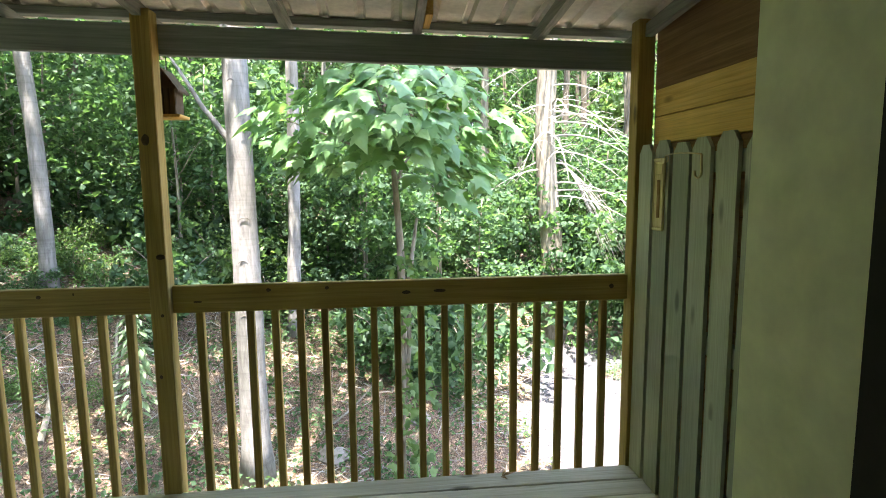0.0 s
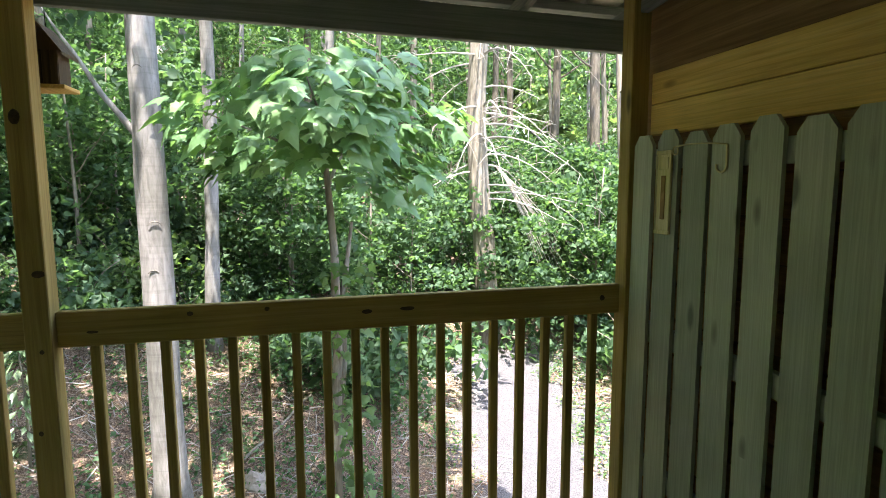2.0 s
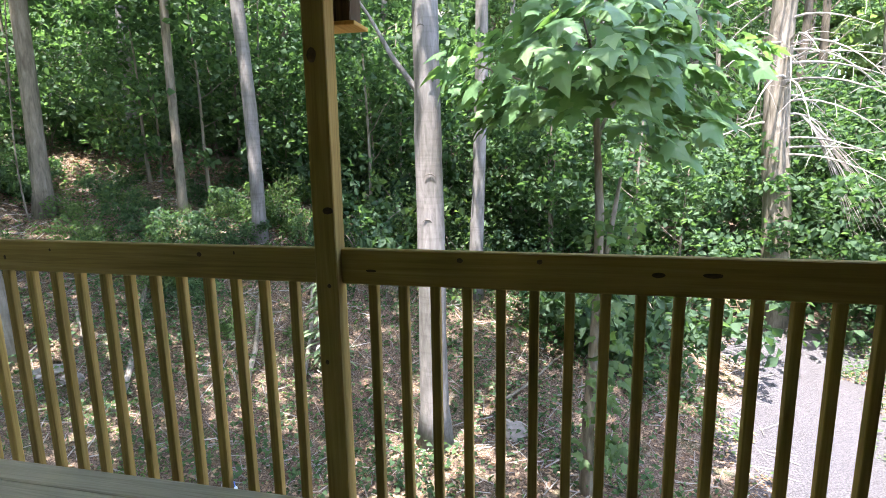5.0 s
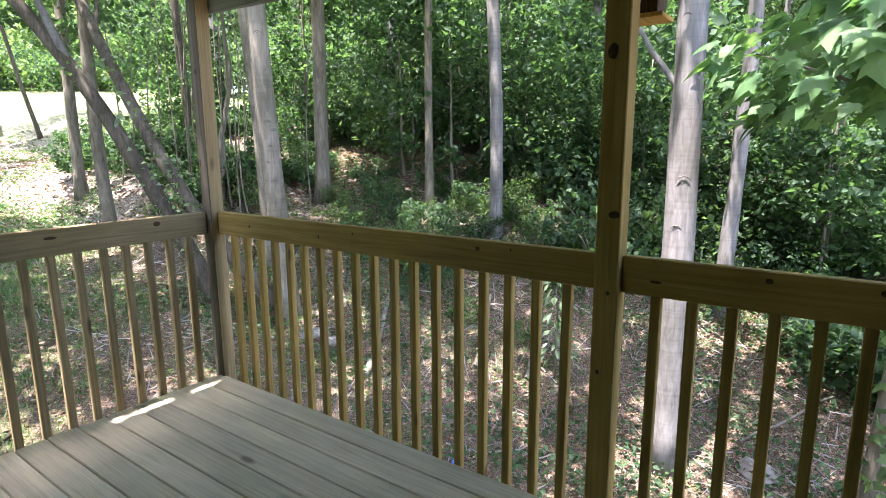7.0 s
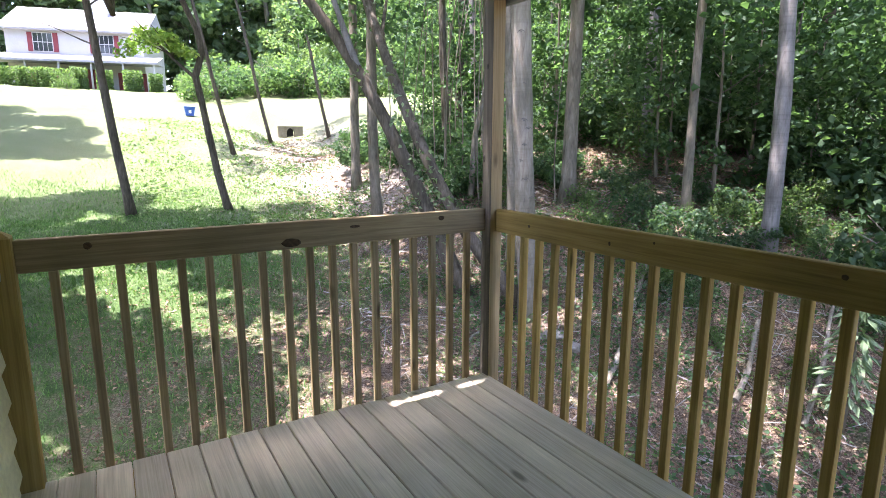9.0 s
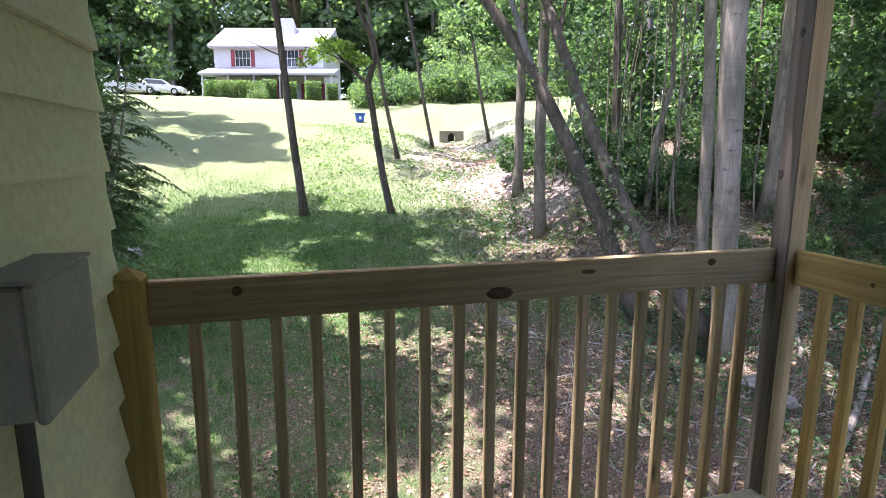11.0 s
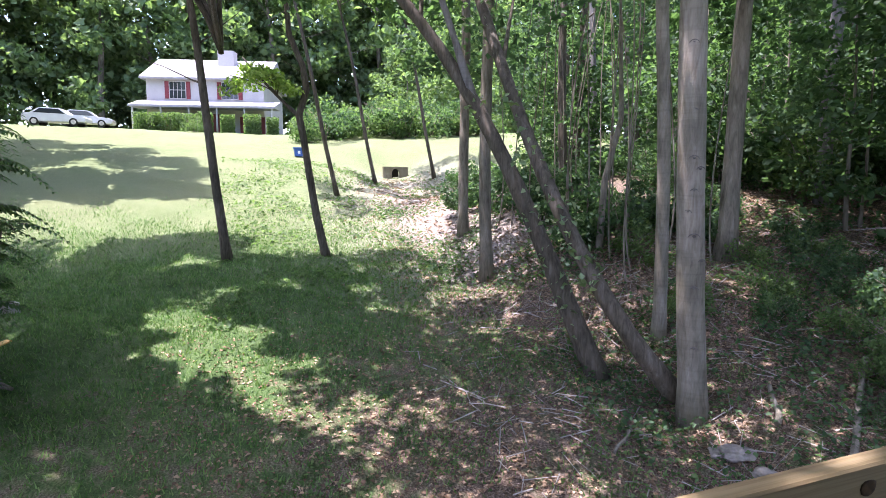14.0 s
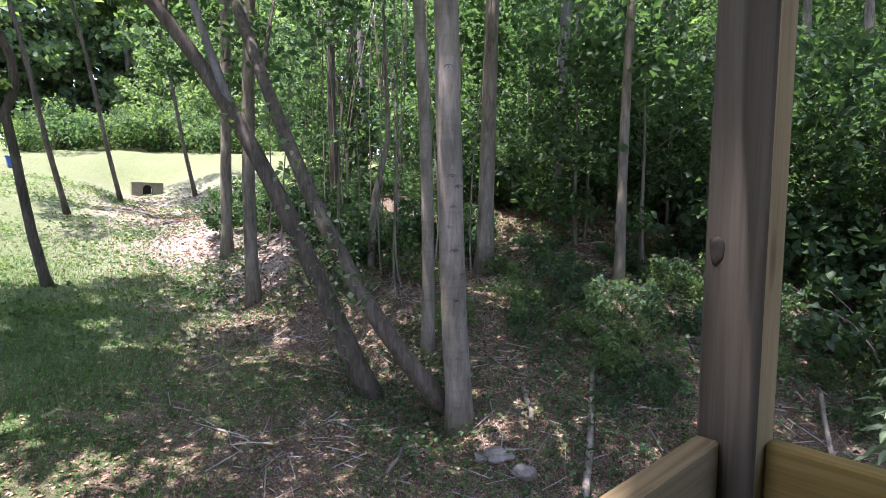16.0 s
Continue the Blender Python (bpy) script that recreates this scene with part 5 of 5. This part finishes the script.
# ---- things on the deck ----
BIRDWOOD = wood("dark_weathered_cedar", (0.055, 0.035, 0.02), (0.10, 0.065, 0.038), (0.15, 0.10, 0.06), 2, False)
bird = thing("birdhouse", "dark wooden birdhouse with a pitched roof hung on the post", "birdhouse", at=(-0.745, 2.895, 1.895))
bird.scale = (0.88, 0.88, 0.88)
part("floor_board", boxed(-0.085, 0.085, -0.085, 0.085, 0.0, 0.018), RAWPINE, bird, "pale pine floor board")
part("box", prism(bmesh.new(), [(-0.06, 0.0185), (0.06, 0.0185), (0.06, 0.165), (0.0, 0.245), (-0.06, 0.165)], 0.12, 1, -0.06), BIRDWOOD, bird)
for sg in (-1, 1):
    part("roof_slab", prism(bmesh.new(), [(0.0, 0.25), (sg * 0.085, 0.137), (sg * 0.085, 0.152), (0.0, 0.268)], 0.18, 1, -0.09), BIRDWOOD, bird)
for i in range(4):
    part("slat", boxed(-0.058 + i * 0.03, -0.032 + i * 0.03, -0.066, -0.0605, 0.02, 0.16, bevel=0.001), BIRDWOOD, bird)
bm = bmesh.new()
tube(bm, [(0, 0, 0.26), (0, 0, 0.34)], [0.002, 0.002], 5)
part("hanging_wire", bm, DARKINSIDE, bird)

AGED = wood("aged_yellow_enamel", (0.42, 0.36, 0.16), (0.56, 0.49, 0.26), (0.66, 0.60, 0.38), 2, False)
RUST = mottled("rust_stain", (0.20, 0.12, 0.04), (0.32, 0.20, 0.08), 20, 0.8)
thermo = thing("thermometer", "old stained yellow wall thermometer fixed to a picket", "thermometer", at=(1.624, 2.468, 1.50))
part("plate", boxed(-0.004, 0.004, -0.048, 0.048, -0.17, 0.17), AGED, thermo)
part("rim", boxed(-0.010, -0.004, -0.05, 0.05, 0.155, 0.172), AGED, thermo)
part("rim", boxed(-0.010, -0.004, -0.05, 0.05, -0.172, -0.155), AGED, thermo)
part("rim", boxed(-0.010, -0.004, -0.05, -0.042, -0.155, 0.155), AGED, thermo)
part("rim", boxed(-0.010, -0.004, 0.042, 0.05, -0.155, 0.155), AGED, thermo)
part("scale_strip", boxed(-0.007, -0.0042, -0.013, 0.013, -0.11, 0.07), RUST, thermo, "rusty brown scale")
part("label_panel", boxed(-0.007, -0.0042, -0.03, 0.03, 0.095, 0.145), AGED, thermo)
BRASS = mottled("tarnished_brass", (0.45, 0.38, 0.20), (0.58, 0.50, 0.28), 20, 0.4, 0.5, 0.1, 60, 0.8)
hook = thing("hanging_hook", "curled brass wire plant hook screwed to a picket", "hook", at=(1.622, 2.12, 1.675))
bm = bmesh.new()
tube(bm, bezier((0, 0, 0.0), (-0.03, 0.08, 0.012), (-0.03, 0.18, 0.012), (-0.01, 0.262, 0.008), 8) + [Vector((-0.01, 0.268 + 0.016 * math.sin(a), -0.008 + 0.016 * math.cos(a))) for a in np.linspace(0.3, 5.4, 9)], [0.0032] * 18, 6)
part("arm", bm, BRASS, hook)
bm = bmesh.new()
tube(bm, [(0, 0, 0.0), (0, -0.004, -0.07)] + [(0, 0.022 + 0.026 * math.cos(a), -0.075 - 0.022 * math.sin(a)) for a in np.linspace(0.0 + math.pi, 0.0 + math.pi * -0.1, 10)], [0.005] * 12, 6)
part("curl", bm, BRASS, hook)
leafbrown = mottled("dry_leaf", (0.22, 0.12, 0.05), (0.34, 0.20, 0.09), 30, 0.8)
me = leaflets("fallen_leaf", [(np.array([0, 0, 0.01]), np.array([1, 0.2, 0.25]), 0.085), (np.array([0.01, 0.01, 0.01]), np.array([0.6, 0.8, 0.3]), 0.06), (np.array([0.0, 0, 0.01]), np.array([0.5, -0.9, 0.35]), 0.06)], leafbrown, 3)
fl = part("fallen_leaf", me, None)
fl.location = (0.90, 2.66, 0.002)
tagged(fl, "curled dry brown leaf on the deck", "leaf")

BOXGREY = mottled("grey_utility_paint", (0.30, 0.31, 0.29), (0.38, 0.39, 0.37), 4, 0.6)
ebox = thing("electrical_box", "grey metal electrical disconnect box on the siding", "electrical box", at=(-2.66, WALL_Y + 0.012, 1.13))
ebox.scale = (0.9, 0.9, 0.95)
part("housing", boxed(-0.13, 0.15, 0.0, 0.095, -0.125, 0.115, bevel=0.006), BOXGREY, ebox)
part("cover", boxed(-0.135, 0.155, 0.096, 0.118, -0.13, 0.12, bevel=0.006), BOXGREY, ebox)
part("rain_hood", boxed(-0.138, 0.158, 0.0, 0.122, 0.1205, 0.128, bevel=0.002), BOXGREY, ebox)
bm = bmesh.new()
tube(bm, [(0.08, 0.045, -0.125), (0.08, 0.045, -0.5), (0.085, 0.04, -0.9), (0.09, 0.04, -1.3)], [0.016] * 4, 10)
part("conduit", bm, mottled("dark_conduit", (0.07, 0.07, 0.065), (0.10, 0.10, 0.09), 8, 0.6), ebox, "dark flexible conduit")

# new timber block on a rafter
blk = part("rafter_block", boxed(0.522, 0.556, 2.55, 2.79, roof_z(2.6) + 0.002, roof_z(2.6) + 0.085), RAWPINE, roof, "fresh orange pine block")

# ---- lawn: bin, culvert, cars, flower bush ----
rb = thing("recycling_bin", "blue plastic recycling bin on the far lawn", "bin", at=(-34.2, 5.0, gz(-34.2, 5.0)))
part("body", prism(bmesh.new(), [(-0.2, 0.0), (0.2, 0.0), (0.26, 0.42), (-0.26, 0.42)], 0.4, 0, -0.2), BLUEPLASTIC, rb)
part("rim", boxed(-0.24, 0.24, -0.30, 0.30, 0.42, 0.47), BLUEPLASTIC, rb)
part("logo_patch", boxed(0.2005, 0.206, -0.07, 0.07, 0.12, 0.28), mottled("white_print", (0.7, 0.72, 0.75), (0.8, 0.8, 0.82), 5), rb, "white printed mark")
cu = thing("culvert_headwall", "concrete culvert headwall with a round pipe mouth", "culvert", at=(-33.4, 10.2, gz(-33.0, 10.2) + 0.2))
bm = bmesh.new()
ring = [(0.0 + 0.27 * math.cos(a), 0.22 + 0.27 * math.sin(a)) for a in np.linspace(0, math.pi, 13)]
outer = [(-0.85, -0.5), (-0.85, 0.62), (0.85, 0.62), (0.85, -0.5), (0.27, -0.5)] + ring + [(-0.27, -0.5)]
prism(bm, outer, 0.25, 0, -0.12)
part("wall", bm, mottled("tan_concrete", (0.17, 0.15, 0.10), (0.25, 0.225, 0.16), 5, 0.9, 0.2, 0.4, 40), cu)
cu.scale = (0.85, 0.85, 0.85)
# Solid near-black block stands for the shade inside the pipe.
part("pipe", boxed(-1.6, -0.2, -0.27, 0.27, -0.45, 0.5), DARKINSIDE, cu, "near-black block for the shaded pipe mouth")


def car(x, y, turn, label):
    t = thing("car", label, "car", "parked cars", at=(x, y, gz(x, y) + 0.02))
    t.rotation_euler = (0, 0, turn)
    paint = mottled("pale_car_paint", (0.50, 0.50, 0.50), (0.56, 0.56, 0.56), 2, 0.25, 0.6, 0.0)
    prof = [(-2.2, 0.3), (2.2, 0.3), (2.25, 0.62), (2.05, 0.78), (1.05, 0.88), (0.45, 1.36), (-0.95, 1.4), (-1.65, 0.98), (-2.15, 0.92), (-2.25, 0.6)]
    bm = prism(bmesh.new(), prof, 1.7, 1, -0.85)
    bmesh.ops.bevel(bm, geom=list(bm.edges), offset=0.05, segments=2, affect="EDGES")
    part("body", bm, paint, t)
    for sg in (-1, 1):
        part("side_window", prism(bmesh.new(), [(0.85, 0.92), (0.38, 1.29), (-0.9, 1.32), (-1.4, 0.98)], 0.012, 1, sg * 0.856 - 0.006), GLASS, t)
    for wx in (-1.35, 1.4):
        for sg in (-1, 1):
            bm = bmesh.new()
            tube(bm, [(wx, sg * 0.72, 0.31), (wx, sg * 0.88, 0.31)], [0.31, 0.31], 18)
            wheel = part("wheel", bm, DARKINSIDE, t)
            bm = bmesh.new()
            tube(bm, [(wx, sg * 0.881, 0.31), (wx, sg * 0.889, 0.31)], [0.19, 0.17], 14)
            part("rim", bm, CONCRETE, wheel)


car(-56.5, -11.3, 1.45, "pale silver saloon car parked by the far house")
car(-60.5, -10.2, 1.55, "white car parked by the far house")
shrub(-50.5, -1.0, 2, 0.9, 1.0, "pale flowering bush on the far lawn", "")
for i in range(34):
    a2 = i / 34
    shrub(-45 + 2.5 * math.sin(i * 2.1) + q.uniform(-1, 1), 6.5 + 15 * a2 + q.uniform(-1, 1), q.choice((2, 0, 2)), q.uniform(1.2, 2.2), q.uniform(0, 6.28), "sunlit shrub in the thicket beyond the culvert", "thicket shrubs")
for i in range(16):
    shrub(q.uniform(-24, -12.5), q.uniform(9.0, 11.5), q.choice((1, 0)), q.uniform(0.6, 1.1), q.uniform(0, 6.28), "leafy shrub along the stream bed", "stream shrubs")

for x, y in ((-27.5, 18.6), (-26.0, 20.6), (-31.0, 19.5), (-23.5, 15.5), (-21.0, 13.2)):
    plant_tree(x, y, "leafy dark-stemmed tree at the edge of the woods", dark, CROWN_B, (0, 0, -2.6), x, "trees at the wood's edge")

# pale house glimpsed through the woods
def glimpsed_house(x, y, z, turn):
    fh = thing("house", "pale house half hidden beyond the woods", "house", "houses beyond the woods", at=(x, y, z))
    fh.rotation_euler = (0, 0, turn)
    part("wall", boxed(-5, 5, 0, 6, -3.0, 3.0), WHITE, fh)
    part("roof", prism(bmesh.new(), [(-0.4, 2.95), (6.4, 2.95), (6.4, 3.1), (3.0, 5.2), (-0.4, 3.1)], 10.8, 0, -5.4), SHINGLE, fh)
    for wx in (-3.2, 0.0, 3.2):
        win = part("window", boxed(wx - 0.6, wx + 0.6, -0.06, 0.0, 0.6, 1.9), WHITE, fh)
        part("pane", boxed(wx - 0.5, wx + 0.5, -0.075, -0.061, 0.7, 1.8), GLASS, win)


glimpsed_house(-29.0, 33.5, 7.0, 0.7)
glimpsed_house(-14.0, 40.5, gz(-14.0, 40.5) + 2.0, 0.15)

# hanging vines at the edge of the woods
q = random.Random(63)
for i in range(22):
    x, y = q.uniform(-19.5, -11.5), q.uniform(9.2, 12.5)
    z0 = gz(x, y)
    top = Vector((x + q.uniform(-0.8, 0.8), y + q.uniform(-0.8, 0.8), z0 + q.uniform(5.5, 8.5)))
    bm = bmesh.new()
    sag = q.uniform(-0.9, 0.9)
    tube(bm, bezier((x, y, z0 - 0.05), (x + sag, y + q.uniform(-0.4, 0.4), z0 + 1.6), (x - sag * 0.6, y, z0 + 3.8), top, 14), [0.024 - 0.0009 * k for k in range(15)], 5, 0.2)
    vine = part("hanging_vine", bm, BARK_GREY, smooth=True)
    tagged(vine, "bare grey woody vine hanging from the trees", "vine", "hanging vines")
bent = thing("tree", "thin bent grey tree among hanging vines", "tree", at=(-14.3, 10.0, gz(-14.3, 10.0)))
bm = bmesh.new()
tube(bm, [(0, 0, -0.15), (0.0, 0.05, 0.8), (-0.02, 0.12, 1.7), (0.02, 0.3, 2.5), (0.02, 0.5, 3.2), (0.0, 0.45, 4.4), (-0.1, 0.4, 6.5)], [0.1, 0.085, 0.08, 0.075, 0.065, 0.055, 0.03], 10, 0.15)
part("trunk", bm, BARK_GREY, bent, smooth=True)

# ---- ground cover ----
def blades(name, n, region, h, material, label, category, seed, keep):
    r = np.random.RandomState(seed)
    x = r.uniform(region[0], region[1], n)
    y = r.uniform(region[2], region[3], n)
    ok = keep(x, y, r.uniform(0, 1, n))
    x, y = x[ok], y[ok]
    n = len(x)
    a2 = r.uniform(0, 6.28, n)
    z = ground_z(x, y)
    hh = h * r.uniform(0.5, 1.25, n)
    w = hh * 0.16
    lx, ly = r.normal(0, 0.45, n) * hh, r.normal(0, 0.45, n) * hh
    v = np.empty((n, 3, 3))
    v[:, 0] = np.stack([x - np.cos(a2) * w, y - np.sin(a2) * w, z - 0.01], 1)
    v[:, 1] = np.stack([x + np.cos(a2) * w, y + np.sin(a2) * w, z - 0.01], 1)
    v[:, 2] = np.stack([x + lx, y + ly, z + hh], 1)
    me = bpy.data.meshes.new(name)
    me.vertices.add(n * 3)
    me.vertices.foreach_set("co", v.ravel())
    me.loops.add(n * 3)
    me.loops.foreach_set("vertex_index", np.arange(n * 3))
    me.polygons.add(n)
    me.polygons.foreach_set("loop_start", np.arange(0, n * 3, 3))
    me.materials.append(material)
    me.update(calc_edges=True)
    return tagged(new(name, me), label, category, kind="stuff")


def litter_share(x, y):
    wood_part = smoothstep(4.2, 7.6, y + 0.12 * (x + 9))
    near = smoothstep(-17, -9, x) * (0.5 + 0.4 * smoothstep(1, 5, y))
    return np.clip(np.maximum(wood_part, near), 0, 1)


GRASS = leaf_material("lawn_grass", (0.05, 0.12, 0.034), (0.10, 0.205, 0.064), (0.20, 0.29, 0.13), 0.4, 0.6)
blades("grass", 190000, (-26, -4.5, -6, 9), 0.075, GRASS, "short mown lawn grass with bare patches", "grass", 1,
       lambda x, y, u: u > 0.12 + 0.95 * (1 - smoothstep(-27, -17, x)) + 0.8 * litter_share(x, y) - 0.25 * np.sin(x * 1.7 + 1.3 * np.sin(y)) * np.sin(y * 1.9))


def scatter_leaves(name, n, region, size, material, label, category, seed, lift, flat, keep):
    r = np.random.RandomState(seed)
    x, y = r.uniform(region[0], region[1], n), r.uniform(region[2], region[3], n)
    ok = keep(x, y, r.uniform(0, 1, n))
    x, y = x[ok], y[ok]
    z = ground_z(x, y) + lift * r.uniform(0.1, 1.0, len(x))
    return tagged(new(name, leaf_mesh(name, np.stack([x, y, z], 1), size, material, 0.45, flat, seed)), label, category, kind="stuff")


def patches(x, y):
    return np.sin(x * 0.9 + 2 * np.sin(y * 0.6)) * np.sin(y * 1.1 + 1.5 * np.sin(x * 0.7))


off_drive = lambda x, y: np.abs(x - drive_line(y) + 0.4) > 1.2 + 0.5 * np.sin(y * 3) * np.sin(y * 1.3)
scatter_leaves("ground_cover", 120000, (-24, 12, 6.5, 20), 0.085, LEAF_MID, "low green woodland plants on the bank", "plants", 5, 0.22, 0.6,
               lambda x, y, u: (u < 0.32 + 0.6 * patches(x, y)) & off_drive(x, y))
scatter_leaves("ground_cover", 42000, (-13, 10, 5.0, 16), 0.07, LEAF_BRIGHT, "low sunlit seedlings on the bank", "plants", 6, 0.12, 0.7,
               lambda x, y, u: (u < 0.2 + 0.5 * patches(y, x) + 0.25 * (x > drive_line(y) + 0.5)) & (off_drive(x, y) | (x > drive_line(y) + 0.3)))
scatter_leaves("weeds", 34000, (-20, -4.5, -4, 8), 0.06, LEAF_BRIGHT, "small broad-leaved weeds in the thin lawn", "weeds", 12, 0.06, 0.75,
               lambda x, y, u: u < 0.15 + 0.75 * patches(x * 1.9, y * 1.7))
LITTER = leaf_material("dead_leaf_litter", (0.085, 0.055, 0.036), (0.23, 0.15, 0.098), (0.41, 0.30, 0.205), 0.1, 0.8)
scatter_leaves("leaf_litter", 110000, (-16, 10, 0, 17), 0.065, LITTER, "dry brown leaf litter on the bank", "leaf litter", 7, 0.02, 0.85,
               lambda x, y, u: (u < litter_share(x, y)) & off_drive(x, y))
scatter_leaves("leaf_litter", 13000, (-33, -14, 3.5, 12), 0.10, LITTER, "dry leaf litter along the stream bed", "leaf litter", 9, 0.03, 0.8,
               lambda x, y, u: u < 0.9 * np.exp(-((y - (7.4 - 0.16 * (x + 14))) / 2.4) ** 2))
scatter_leaves("weeds", 16000, (-33, -14, 1.0, 12), 0.11, LEAF_BRIGHT, "sparse weeds along the stream bed", "weeds", 10, 0.14, 0.6,
               lambda x, y, u: u < 0.35 + 0.6 * patches(x, y))
r = np.random.RandomState(31)
tv, tf = [], []
for i in range(2600):
    x, y = r.uniform(-14, 8), r.uniform(4.5, 15)
    if r.uniform() > litter_share(x, y) or abs(x - drive_line(y)) < 1.0:
        continue
    a2, L, w = r.uniform(0, 6.28), r.uniform(0.12, 0.6), r.uniform(0.003, 0.009)
    dx, dy = math.cos(a2) * L / 2, math.sin(a2) * L / 2
    px, py = -math.sin(a2) * w, math.cos(a2) * w
    b0, b1 = gz(x - dx, y - dy) + 0.02, gz(x + dx, y + dy) + 0.02 + r.uniform(0, 0.05)
    k0 = len(tv)
    for ex, ey, ez in ((x - dx, y - dy, b0), (x + dx, y + dy, b1)):
        tv += [(ex + px, ey + py, ez), (ex - px, ey - py, ez), (ex, ey, ez + w * 1.8)]
    tf += [(k0, k0 + 1, k0 + 4, k0 + 3), (k0 + 1, k0 + 2, k0 + 5, k0 + 4), (k0 + 2, k0, k0 + 3, k0 + 5)]
me = bpy.data.meshes.new("twigs")
me.from_pydata(tv, [], tf)
me.materials.append(DEADWOOD)
tagged(new("twigs", me), "small dry twigs scattered on the ground", "twigs", kind="stuff")
